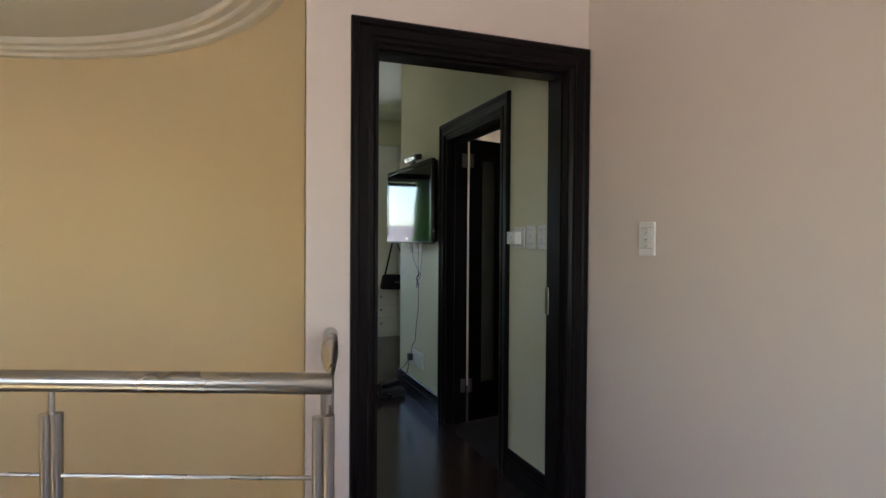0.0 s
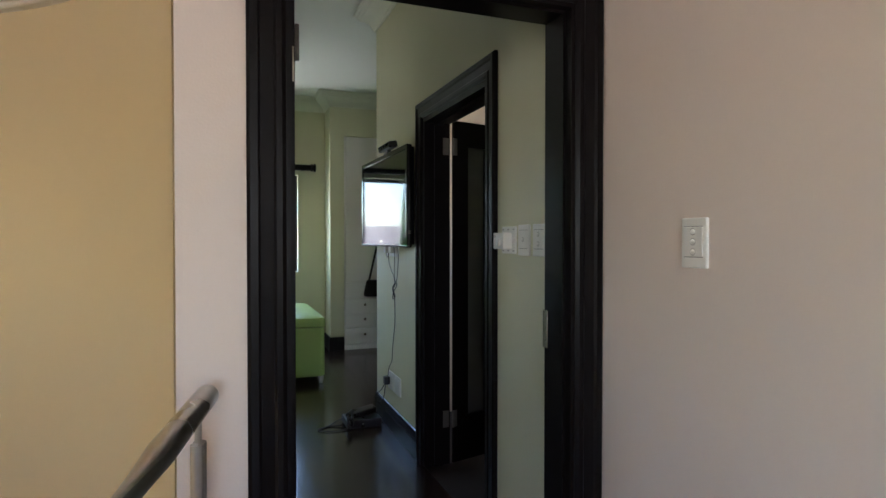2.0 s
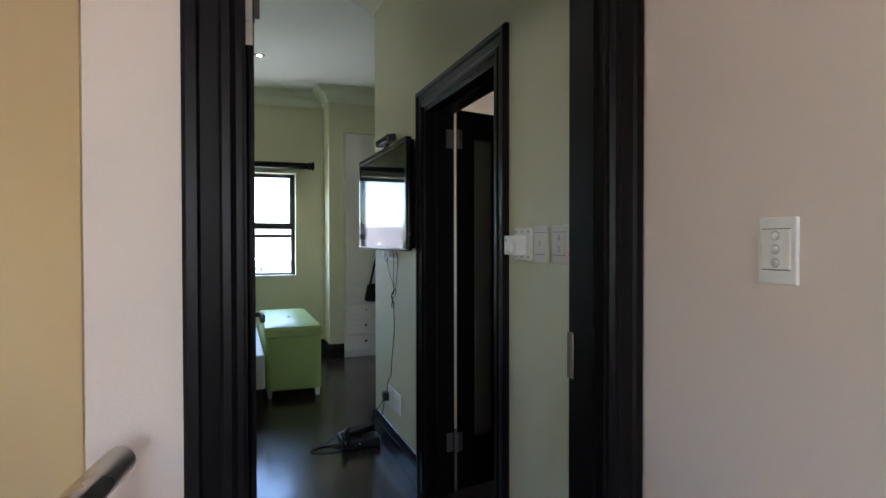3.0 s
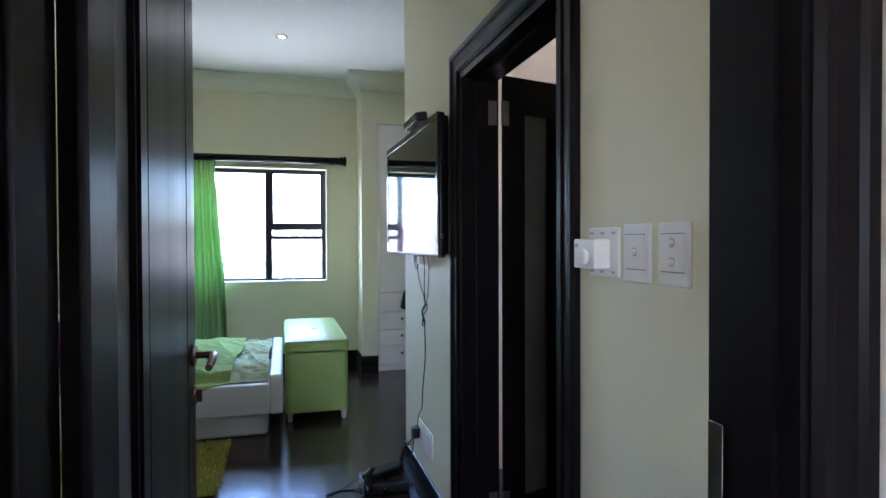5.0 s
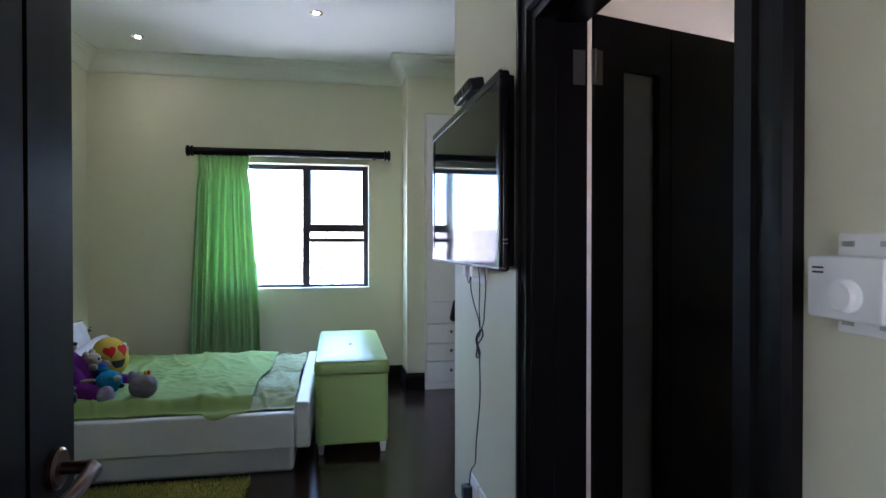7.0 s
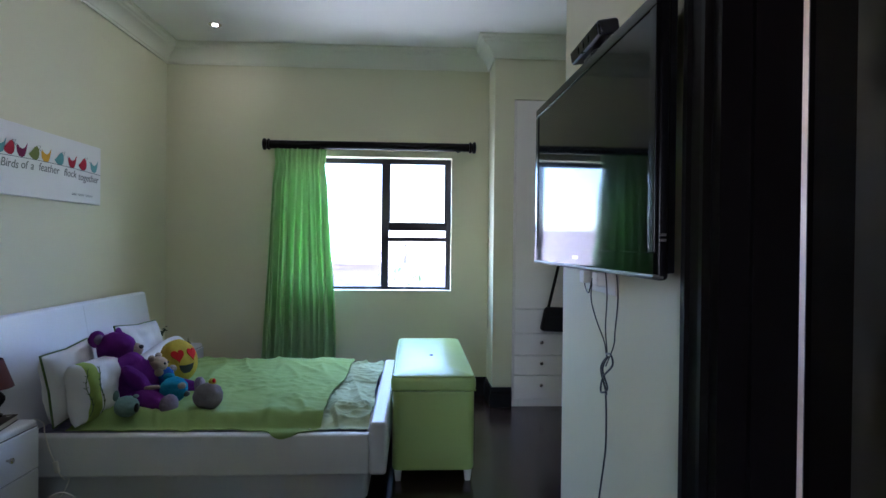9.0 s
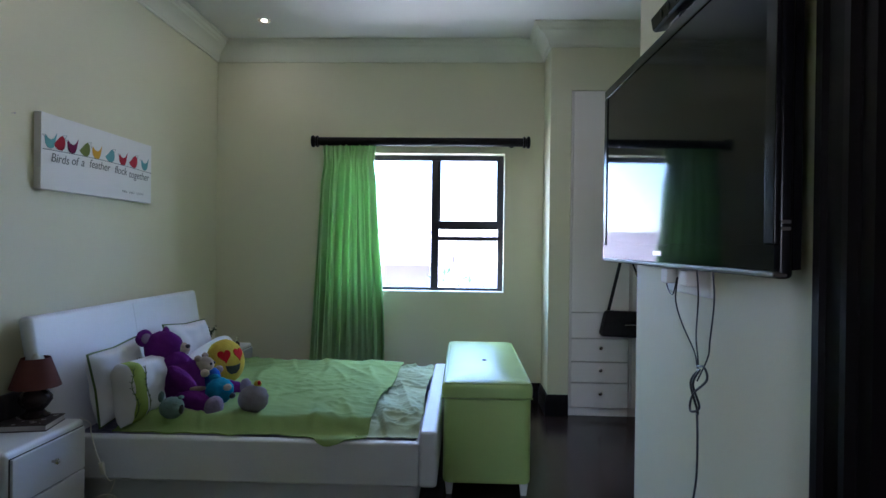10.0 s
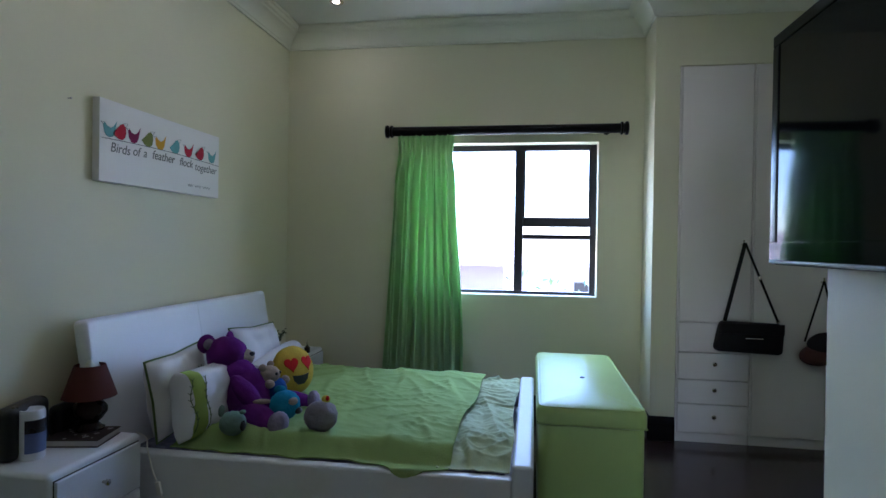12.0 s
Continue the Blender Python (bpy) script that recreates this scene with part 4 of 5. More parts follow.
BIRD = {"teal": tone("teal_paint", (0.16, 0.38, 0.40)), "red": tone("crimson_paint", (0.42, 0.02, 0.04)), "plum": tone("plum_paint", (0.22, 0.02, 0.09)), "olive": tone("olive_paint", (0.20, 0.23, 0.06)), "amber": tone("amber_paint", (0.70, 0.38, 0.03))}
wire = [(0.0445, -0.50 + 1.0 * k / 20, 0.003 + 0.012 * math.sin(math.pi * k / 20)) for k in range(21)]
part("painted_wire", tube(bmesh.new(), wire, 0.0018, 5), INK, pic)
for y, colour, flip in ((-0.449, "teal", 1), (-0.374, "red", -1), (-0.282, "plum", 1), (-0.171, "olive", -1), (-0.075, "amber", 1), (0.058, "teal", -1), (0.18, "red", 1), (0.30, "red", -1), (0.423, "teal", 1)):
    bm = bmesh.new()
    shape = [(-0.040, 0.055), (-0.034, 0.022), (-0.018, 0.004), (0.004, 0.0), (0.024, 0.008), (0.036, 0.03), (0.044, 0.062), (0.05, 0.085), (0.03, 0.058), (0.008, 0.046), (-0.016, 0.052), (-0.030, 0.066)]
    if flip < 0:
        shape = [(-0.052, 0.028), (-0.034, 0.012), (-0.012, 0.002), (0.014, 0.002), (0.032, 0.018), (0.038, 0.042), (0.034, 0.066), (0.018, 0.082), (-0.002, 0.072), (-0.024, 0.05)]
    a = [bm.verts.new((0.0425, y + p, 0.012 + q)) for p, q in shape]
    b = [bm.verts.new((0.0438, y + p, 0.012 + q)) for p, q in shape]
    bm.faces.new(b)
    for i in range(len(a)):
        bm.faces.new((a[i], a[(i + 1) % len(a)], b[(i + 1) % len(a)], b[i]))
    bird = part("painted_bird", bm, BIRD[colour], pic, colour + " painted bird")
    beak = [(-0.040, 0.055), (-0.056, 0.064), (-0.034, 0.066)] if flip > 0 else [(0.034, 0.066), (0.048, 0.088), (0.018, 0.082)]
    bm = bmesh.new()
    tube(bm, [(0.0445, y + p, 0.012 + q) for p, q in beak], 0.001, 4)
    part("beak_line", bm, INK, bird)


def writing(name, text, size, mat, parent, m, shear=0.0):
    c = bpy.data.curves.new(name, "FONT")
    c.body, c.size, c.align_x, c.extrude, c.shear = text, size, "CENTER", 0.0006, shear
    tmp = bpy.data.objects.new(name, c)
    me = bpy.data.meshes.new_from_object(tmp)
    bpy.data.objects.remove(tmp)
    me.materials.append(mat)
    ob = new(name, me)
    ob.parent, ob.matrix_basis = parent, m
    return ob


for y, word in ((-0.375, "Birds"), (-0.262, "of"), (-0.195, "a"), (-0.045, "feather"), (0.16, "flock"), (0.36, "together")):
    writing("written_word", word, 0.066, INK, pic, pose(0.0432, y, -0.062 + 0.02 * math.cos(y * 3), 90, 0, 90), 0.2)
for k, (y, w) in enumerate(((0.18, 0.05), (0.25, 0.06), (0.33, 0.08))):
    part("signature_stroke", tube(bmesh.new(), smooth([(0.0432, y + w * i / 6, -0.148 + 0.007 * (-1) ** i) for i in range(7)], 3), 0.0011, 4), INK, pic)
nail = part("nail", lathe(bmesh.new(), [(0.002, 0.0), (0.002, 0.014), (0.005, 0.015), (0.005, 0.018)], (0, 0, 0), 8, axis="x"), STEEL)
nail.matrix_world = pose(XL, 5.372, 1.947)
tagged(nail, "small bare nail in the wall", "nail")


# ---- pillows and toys on the bed ----
PILLOW = material("white_pillow_cotton", (0.72, 0.71, 0.72), 0.85, vary=0.05, scale=6, grain=200, bump=0.2, spec=0.15)
PIPING = material("green_piping", (0.10, 0.16, 0.05), 0.8, vary=0.1)
LIMEBAND = material("lime_pillow_band", (0.36, 0.46, 0.10), 0.85, vary=0.12, scale=14, grain=160, bump=0.2, spec=0.15)


def pillow(name, label, m, w, h, t, mats, band=None, piping=True, seed=0.0):
    """Width along y, height along z, thickness along x; band: share of the width that carries the second cloth."""
    ob = thing(name, (0, 0, 0), label, "pillow")
    bm, n = bmesh.new(), 26
    sides = []
    for s in (-1, 1):
        rows = []
        for j in range(n + 1):
            row = []
            for i in range(n + 1):
                u, v = i / n * 2 - 1, j / n * 2 - 1
                puff = (max(0, 1 - u ** 4) * max(0, 1 - v ** 4)) ** 0.5
                pinch = 1 - 0.07 * (1 - abs(u)) * abs(v) ** 3
                pin2 = 1 - 0.07 * (1 - abs(v)) * abs(u) ** 3
                wr = 0.018 * noise.noise(Vector((u * 2.5 + seed, v * 2.5, s * 3.0))) + 0.006 * noise.noise(Vector((u * 7 + seed, v * 5, s)))
                row.append(bm.verts.new((s * (t / 2) * puff + wr * puff, u * w / 2 * pin2, v * h / 2 * pinch)))
            rows.append(row)
        for a, b in zip(rows, rows[1:]):
            for i in range(n):
                f = bm.faces.new((a[i], a[i + 1], b[i + 1], b[i]))
                u = (i + 0.5) / n
                f.material_index = 1 if band and band[0] < u < band[1] else 0
    bmesh.ops.remove_doubles(bm, verts=bm.verts, dist=0.0008)
    body = part("cushion", bm, mats, ob, sharp=2.5)
    if piping:
        edge = []
        for k in range(48):
            q = k / 12
            u, v = ((q * 2 - 1, -1) if q < 1 else (1, (q - 1) * 2 - 1) if q < 2 else (1 - (q - 2) * 2, 1) if q < 3 else (-1, 1 - (q - 3) * 2))
            edge.append((0, u * w / 2 * (1 - 0.07 * (1 - abs(v)) * abs(u) ** 3), v * h / 2 * (1 - 0.07 * (1 - abs(u)) * abs(v) ** 3)))
        part("piping", tube(bmesh.new(), edge, 0.006, 6, True), PIPING, body, "dark green piping")
    ob.matrix_world = m
    return ob, body


p1, b1 = pillow("pillow", "white pillow with dark green piping leaning on the headboard", pose(-1.105, 5.70, 0.600, 2, -9, 3), 0.46, 0.37, 0.13, [PILLOW], seed=1)
bm = bmesh.new()
random.seed(9)
tube(bm, smooth([(0.066, 0.09, -0.06), (0.072, 0.085, -0.01), (0.070, 0.09, 0.03)], 4), 0.0022, 5)
for k in range(26):
    a, r = random.uniform(0, 6.28), random.uniform(0.015, 0.055)
    q = Vector((0.071, 0.09 + r * math.cos(a), 0.045 + 0.8 * r * math.sin(a)))
    tube(bm, [(0.071, 0.09 + 0.3 * r * math.cos(a), 0.03 + 0.3 * r * math.sin(a)), q], 0.0012, 4)
    ball(bm, q, (0.002, 0.005, 0.004), n=6)
part("embroidered_tree", bm, INK, b1, "dark embroidered tree")
p2, b2 = pillow("pillow", "white pillow with a lime green band lying against another", pose(-0.965, 5.715, 0.565, 0, -5, -4), 0.44, 0.32, 0.18, [PILLOW, LIMEBAND], (0.06, 0.24), False, 4)
PLUM_THREAD = material("plum_thread", (0.16, 0.05, 0.20), 0.8, vary=0.1)
for y0, z0, mat, lab in ((-0.185, -0.12, PIPING, "dark green stitched stem"), (-0.115, -0.12, PIPING, "dark green stitched stem"), (0.10, -0.10, PLUM_THREAD, "plum embroidered sprig")):
    bm = bmesh.new()
    tall = 0.24 if mat is PIPING else 0.10
    face = lambda y, z: 0.090 * math.sqrt(math.sqrt(max(0.0, (1 - (y / 0.22) ** 4) * (1 - (z / 0.16) ** 4)))) ** 2 + 0.004
    stem = [(face(y0 + 0.012 * math.sin(7 * k / 8), z0 + tall * k / 8), y0 + 0.012 * math.sin(7 * k / 8), z0 + tall * k / 8) for k in range(9)]
    tube(bm, stem, 0.0022, 5)
    for k in range(2, 9):
        for d in (-1, 1):
            x, y, z = stem[k]
            tube(bm, [(x, y, z - 0.004), (face(y + 0.008 * d, z + 0.006), y + 0.008 * d, z + 0.006)], 0.0014, 4)
    part("embroidery", bm, mat, b2, lab)
pillow("pillow", "white pillow with dark green piping behind the toys", pose(-1.12, 6.55, 0.60, -3, -16, -4), 0.50, 0.40, 0.12, [PILLOW], seed=7)
bm = bmesh.new()
lathe(bm, [(0.03, -0.235), (0.066, -0.225), (0.075, -0.17), (0.078, 0.0), (0.074, 0.17), (0.064, 0.225), (0.03, 0.235)], (0, 0, 0), 24, axis="y")
bol = part("bolster", bm, PILLOW, None, sharp=1)
bol.matrix_world = pose(-0.985, 6.52, 0.575, 10, 0, -6)
tagged(bol, "white rolled bolster cushion on the bed", "bolster")

FUR = lambda name, c: material(name, c, 0.95, vary=0.22, scale=16, grain=140, bump=0.9, spec=0.1)
PURPLE, LILAC, CREAMFUR, NOSE = FUR("purple_plush", (0.16, 0.022, 0.23)), FUR("lilac_plush", (0.36, 0.30, 0.40)), FUR("cream_plush", (0.52, 0.42, 0.32)), PLASTIC_BLACK
TEAL, BLUE, GREY, SAGE, YELLOW = FUR("teal_plush", (0.03, 0.26, 0.42)), FUR("blue_plush", (0.04, 0.12, 0.42)), FUR("grey_plush", (0.30, 0.27, 0.30)), FUR("sage_plush", (0.22, 0.33, 0.29)), FUR("yellow_plush", (0.68, 0.50, 0.06))
HEART = material("red_felt", (0.55, 0.02, 0.02), 0.9, vary=0.08, grain=150, spec=0.1)


def doll(name, label, mats, balls, category="soft toy"):
    bm = bmesh.new()
    for at, size, turn, slot in balls:
        ball(bm, at, size, turn, slot, 40, 0.06)
    return tagged(part(name, bm, mats, None, sharp=1.2), label, category, "soft toys on the bed")


doll("teddy_bear", "large purple plush teddy bear sitting against the pillows", [PURPLE, LILAC, CREAMFUR, NOSE], [
    ((-0.84, 5.86, 0.545), (0.125, 0.12, 0.155), (0, -18, 0), 0), ((-0.955, 5.88, 0.735), (0.105, 0.10, 0.100), (0, 0, -20), 0),
    ((-0.872, 5.905, 0.728), (0.050, 0.048, 0.042), (0, 0, 0), 2), ((-0.828, 5.90, 0.748), (0.014, 0.017, 0.012), (0, 0, 0), 3),
    ((-1.045, 5.835, 0.80), (0.022, 0.048, 0.048), (0, 0, -30), 0), ((-1.026, 5.825, 0.80), (0.012, 0.028, 0.028), (0, 0, -30), 1), ((-1.0, 5.985, 0.80), (0.022, 0.045, 0.045), (0, 0, 20), 0),
    ((-0.70, 5.73, 0.475), (0.165, 0.062, 0.060), (0, 10, -28), 0), ((-0.57, 5.665, 0.475), (0.034, 0.055, 0.056), (0, 0, -28), 1),
    ((-0.66, 5.98, 0.485), (0.14, 0.062, 0.062), (0, 6, 12), 0), ((-0.535, 6.01, 0.49), (0.034, 0.055, 0.056), (0, 0, 12), 1),
    ((-0.785, 5.775, 0.57), (0.046, 0.05, 0.12), (10, -38, 0), 0), ((-0.75, 5.955, 0.565), (0.046, 0.05, 0.12), (-10, -42, 0), 0), ((-0.88, 5.86, 0.62), (0.10, 0.10, 0.12), (0, -25, 0), 0)])
doll("plush_toy", "small cream plush toy beside the teddy bear", [CREAMFUR, BLUE, NOSE], [
    ((-0.735, 5.915, 0.64), (0.05, 0.052, 0.048), (0, 0, 0), 0), ((-0.70, 5.925, 0.565), (0.05, 0.05, 0.06), (0, 0, 0), 1), ((-0.755, 5.87, 0.685), (0.018, 0.02, 0.018), (0, 0, 0), 0), ((-0.755, 5.96, 0.685), (0.018, 0.02, 0.018), (0, 0, 0), 0),
    ((-0.69, 5.895, 0.652), (0.007, 0.008, 0.008), (0, 0, 0), 2), ((-0.69, 5.935, 0.652), (0.007, 0.008, 0.008), (0, 0, 0), 2), ((-0.712, 5.865, 0.605), (0.025, 0.022, 0.022), (0, 0, 0), 0), ((-0.68, 5.975, 0.605), (0.025, 0.022, 0.022), (0, 0, 0), 0)])
doll("plush_toy", "small round teal plush toy in front of the teddy bear", [TEAL, CREAMFUR, NOSE], [
    ((-0.60, 5.80, 0.525), (0.072, 0.078, 0.070), (0, 0, 0), 0), ((-0.548, 5.775, 0.55), (0.018, 0.03, 0.020), (0, 0, -20), 1), ((-0.70, 5.76, 0.545), (0.045, 0.014, 0.012), (0, 0, 20), 1), ((-0.53, 5.80, 0.50), (0.018, 0.024, 0.016), (0, 0, 0), 2), ((-0.64, 5.83, 0.59), (0.03, 0.03, 0.02), (0, 0, 0), 0)])
doll("plush_toy", "round grey plush bird with an orange tuft on the blanket", [GREY, YELLOW, HEART], [
    ((-0.375, 5.70, 0.512), (0.078, 0.078, 0.072), (0, 0, 0), 0), ((-0.355, 5.71, 0.59), (0.02, 0.02, 0.018), (0, 0, 0), 1), ((-0.34, 5.69, 0.60), (0.008, 0.012, 0.012), (0, 0, 0), 2)])
doll("plush_toy", "small round sage green plush toy by the pillows", [SAGE, NOSE], [
    ((-0.745, 5.565, 0.495), (0.060, 0.058, 0.055), (0, 0, 0), 0), ((-0.79, 5.545, 0.555), (0.014, 0.012, 0.028), (0, 10, 0), 0), ((-0.69, 5.555, 0.49), (0.010, 0.02, 0.024), (0, 0, 0), 1), ((-0.705, 5.58, 0.545), (0.014, 0.016, 0.01), (0, 0, 0), 0)])
smile = thing("smiley_cushion", (-0.735, 6.20, 0.605), "round yellow smiling cushion with red heart eyes", "cushion", turn=-28)
part("cushion", ball(bmesh.new(), (0, 0, 0), (0.07, 0.135, 0.135), (0, -14, 0), n=28, rough=0.02), YELLOW, smile)


def patch(name, shape, mat, label):
    bm = bmesh.new()
    fr = [bm.verts.new((0, p, q)) for p, q in shape]
    bk = [bm.verts.new((-0.02, p, q)) for p, q in shape]
    bm.faces.new(fr)
    for i in range(len(fr)):
        bm.faces.new((fr[i], fr[(i + 1) % len(fr)], bk[(i + 1) % len(fr)], bk[i]))
    bmesh.ops.triangulate(bm, faces=[f for f in bm.faces if len(f.verts) > 4])
    tilt = Matrix.Rotation(radians(-14), 4, "Y")
    for v in bm.verts:
        r2 = (v.co.y / 0.135) ** 2 + (v.co.z / 0.135) ** 2
        v.co.x += 0.07 * math.sqrt(max(0.0, 1 - r2)) + 0.004
        v.co = tilt @ v.co
    part(name, bm, mat, smile, label)


heart = [(0.9 * 0.16 * math.sin(a) ** 3 * 0.24, 0.24 * (0.13 * math.cos(a) - 0.05 * math.cos(2 * a) - 0.02 * math.cos(3 * a) - 0.01 * math.cos(4 * a))) for a in np.linspace(0, 2 * math.pi, 24, endpoint=False)]
for y in (-0.05, 0.055):
    patch("heart_eye", [(y + p * 1.15, 0.032 + q * 1.15) for p, q in heart], HEART, "red heart eye")
patch("mouth", [(-0.055, -0.030), (-0.02, -0.036), (0.02, -0.036), (0.055, -0.030), (0.045, -0.062), (0.02, -0.085), (-0.02, -0.085), (-0.045, -0.062)], PLASTIC_BLACK, "black smiling mouth")

# ---- things on the near nightstand ----
SHADE = material("brown_red_lampshade", (0.11, 0.035, 0.028), 0.8, vary=0.08, scale=6, grain=180, bump=0.2, spec=0.2)
CERAMIC = material("dark_ceramic", (0.03, 0.018, 0.016), 0.2, vary=0.15, scale=15, grain=60)
NT = 0.48
bk = thing("notebook", (-1.258, 5.275, NT), "thick brown notebook with pale printed spots", "book", turn=12)
COVER = material("brown_book_cover", (0.035, 0.018, 0.018), 0.45, vary=0.1, scale=10, grain=80)
PAPER = material("paper_pages", (0.62, 0.60, 0.55), 0.8, vary=0.05, scale=4, grain=200)
part("page_block", bxs(((-0.105, -0.088, 0.004), (0.102, 0.088, 0.026))), PAPER, bk)
part("cover", bxs(((-0.11, -0.092, 0.0), (0.106, 0.092, 0.0038)), ((-0.11, -0.092, 0.0262), (0.106, 0.092, 0.030)), ((-0.114, -0.092, 0.0), (-0.1062, 0.092, 0.030)), r=0.001, seg=1), COVER, bk)
random.seed(3)
for k in range(24):
    x, y, w = random.uniform(-0.09, 0.09), random.uniform(-0.078, 0.078), random.uniform(0.003, 0.009)
    part("printed_spot", lathe(bmesh.new(), [(w, 0.0302), (w * 0.9, 0.0308)], (x, y, 0), 7), PAPER, bk)
lm = thing("table_lamp", (-1.275, 5.325, NT + 0.031), "small table lamp with a brown shade and dark ribbed base", "lamp")
bm = bmesh.new()
prof = [(0.058, 0.0), (0.060, 0.008), (0.046, 0.02), (0.036, 0.035), (0.05, 0.055), (0.066, 0.085), (0.066, 0.11), (0.05, 0.135), (0.030, 0.15), (0.026, 0.165), (0.016, 0.17), (0.014, 0.20)]
lathe(bm, [(r, z * 0.85) for r, z in prof], n=40)
for v in bm.verts:
    if 0.045 < v.co.z < 0.12:
        a = math.atan2(v.co.y, v.co.x)
        k = 1 + 0.04 * math.cos(a * 20)
        v.co.x, v.co.y = v.co.x * k, v.co.y * k
part("base", bm, CERAMIC, lm, sharp=1)
bm = bmesh.new()
n = 40
rings = [[bm.verts.new((r * math.cos(6.2832 * k / n), r * math.sin(6.2832 * k / n), z)) for k in range(n)] for r, z in ((0.105, 0.141), (0.060, 0.276), (0.058, 0.276), (0.103, 0.141))]
for a, b in zip(rings, rings[1:] + rings[:1]):
    for k in range(n):
        bm.faces.new((a[k], a[(k + 1) % n], b[(k + 1) % n], b[k]))
part("shade", bm, SHADE, lm, "brown tapered fabric shade")
part("bulb", lathe(bmesh.new(), [(0.012, 0.169), (0.014, 0.205), (0.02, 0.245), (0.018, 0.276), (0.008, 0.294)], n=16), PLASTIC_WHITE, lm, "white unlit bulb")
sp = thing("scent_dispenser", (-1.297, 5.06, NT), "white and black oval dispenser with a blue label", "dispenser", turn=35)
bm = bmesh.new()
lathe(bm, [(0.042, 0.0), (0.046, 0.006), (0.046, 0.175), (0.042, 0.190), (0.034, 0.188), (0.016, 0.178)], n=32)
part("body", bm, LACQUER, sp)
LABEL = material("blue_label", (0.12, 0.16, 0.34), 0.5, vary=0.1, scale=20)
for name, r, z0, z1, mat in (("label", 0.0472, 0.03, 0.105, LABEL), ("band", 0.0475, 0.105, 0.155, PLASTIC_BLACK)):
    bm = bmesh.new()
    col = [[bm.verts.new((rr * math.cos(a), rr * math.sin(a), z)) for rr, z in ((r, z0), (r, z1), (r - 0.002, z1), (r - 0.002, z0))] for a in np.linspace(-1.9, 1.3, 24)]
    for a, b in zip(col, col[1:]):
        for k in range(4):
            bm.faces.new((a[k], a[(k + 1) % 4], b[(k + 1) % 4], b[k]))
    bm.faces.new(col[0]), bm.faces.new(col[-1][::-1])
    part(name, bm, mat, sp)
rd = thing("clock_radio", (-1.365, 5.10, NT), "black rounded clock radio at the back of the nightstand", "radio", turn=14)
part("body", bxs(((-0.05, -0.13, 0.0), (0.035, 0.115, 0.205)), r=0.032, seg=4), PLASTIC_BLACK, rd)
part("speaker_ring", lathe(bmesh.new(), [(0.058, 0.036), (0.058, 0.041), (0.050, 0.043), (0.046, 0.036)], (0, 0.01, 0.095), 28, axis="x"), CHROME, rd, "chrome ring")
hp = part("handbag_small", bxs(((-0.04, -0.075, 0.0), (0.03, 0.075, 0.14)), r=0.028, seg=3), PLASTIC_BLACK)
hp.matrix_world = pose(-1.385, 5.33, NT, 0, 0, 0)
tagged(hp, "small black pouch behind the table lamp", "pouch")
cable("cable", "thin white lamp cable hanging beside the bed", [(-1.11, 5.40, NT + 0.004), (-1.085, 5.435, 0.45), (-1.08, 5.438, 0.40), (-1.055, 5.437, 0.31), (-1.03, 5.437, 0.25)], 0.003, PLASTIC_WHITE)
isw = part("inline_switch", bxs(((-0.012, -0.008, -0.03), (0.012, 0.008, 0.03)), r=0.005, seg=2), PLASTIC_WHITE)
isw.matrix_world = pose(-1.022, 5.437, 0.228, 0, -12, 0)
tagged(isw, "white inline lamp switch on its cable", "switch")
cable("cable", "thin white cable looping on the floor", [(-1.015, 5.437, 0.205), (-0.98, 5.43, 0.17), (-0.95, 5.42, 0.175), (-0.98, 5.41, 0.10), (-1.05, 5.40, 0.03), (-1.06, 5.34, 0.006), (-1.0, 5.30, 0.008), (-0.93, 5.33, 0.006)], 0.003, PLASTIC_WHITE)
cable("cable", "white extension cable arching over the floor", [(-1.04, 5.36, 0.03), (-1.02, 5.37, 0.10), (-0.96, 5.38, 0.125), (-0.89, 5.38, 0.09), (-0.83, 5.36, 0.01), (-0.75, 5.33, 0.006)], 0.004, PLASTIC_WHITE)
ps = part("power_strip", bxs(((-0.03, -0.10, 0.0), (0.03, 0.10, 0.035)), r=0.006, seg=2), PLASTIC_WHITE)
ps.matrix_world = pose(-1.03, 5.33, 0.001, 0, 0, 20)
tagged(ps, "white power strip on the floor beside the nightstand", "power strip")

# ---- far nightstand ----
vs = thing("potted_plant", (-1.33, 7.24, NT), "small green leafy plant in a dark pot", "plant")
part("pot", lathe(bmesh.new(), [(0.03, 0.0), (0.042, 0.05), (0.044, 0.06), (0.038, 0.06), (0.036, 0.05)], n=20), CERAMIC, vs)
LEAF = material("dark_leaf", (0.045, 0.075, 0.03), 0.5, vary=0.2, scale=20)
random.seed(12)
for k in range(16):
    a, l = random.uniform(0, 6.28), random.uniform(0.05, 0.12)
    bm = bmesh.new()
    tip = Vector((l * 0.6 * math.cos(a), l * 0.6 * math.sin(a), 0.06 + l))
    tube(bm, smooth([(0, 0, 0.05), tip * 0.6 + Vector((0, 0, 0.03)), tip], 3), 0.0015, 4)
    for q in range(4):
        ball(bm, tip * (0.7 + 0.1 * q) + Vector((random.uniform(-0.015, 0.015), random.uniform(-0.015, 0.015), 0.01)), (0.011, 0.007, 0.003), (random.uniform(-60, 60), random.uniform(-60, 60), 0), n=6)
    part("stem", bm, LEAF, vs)
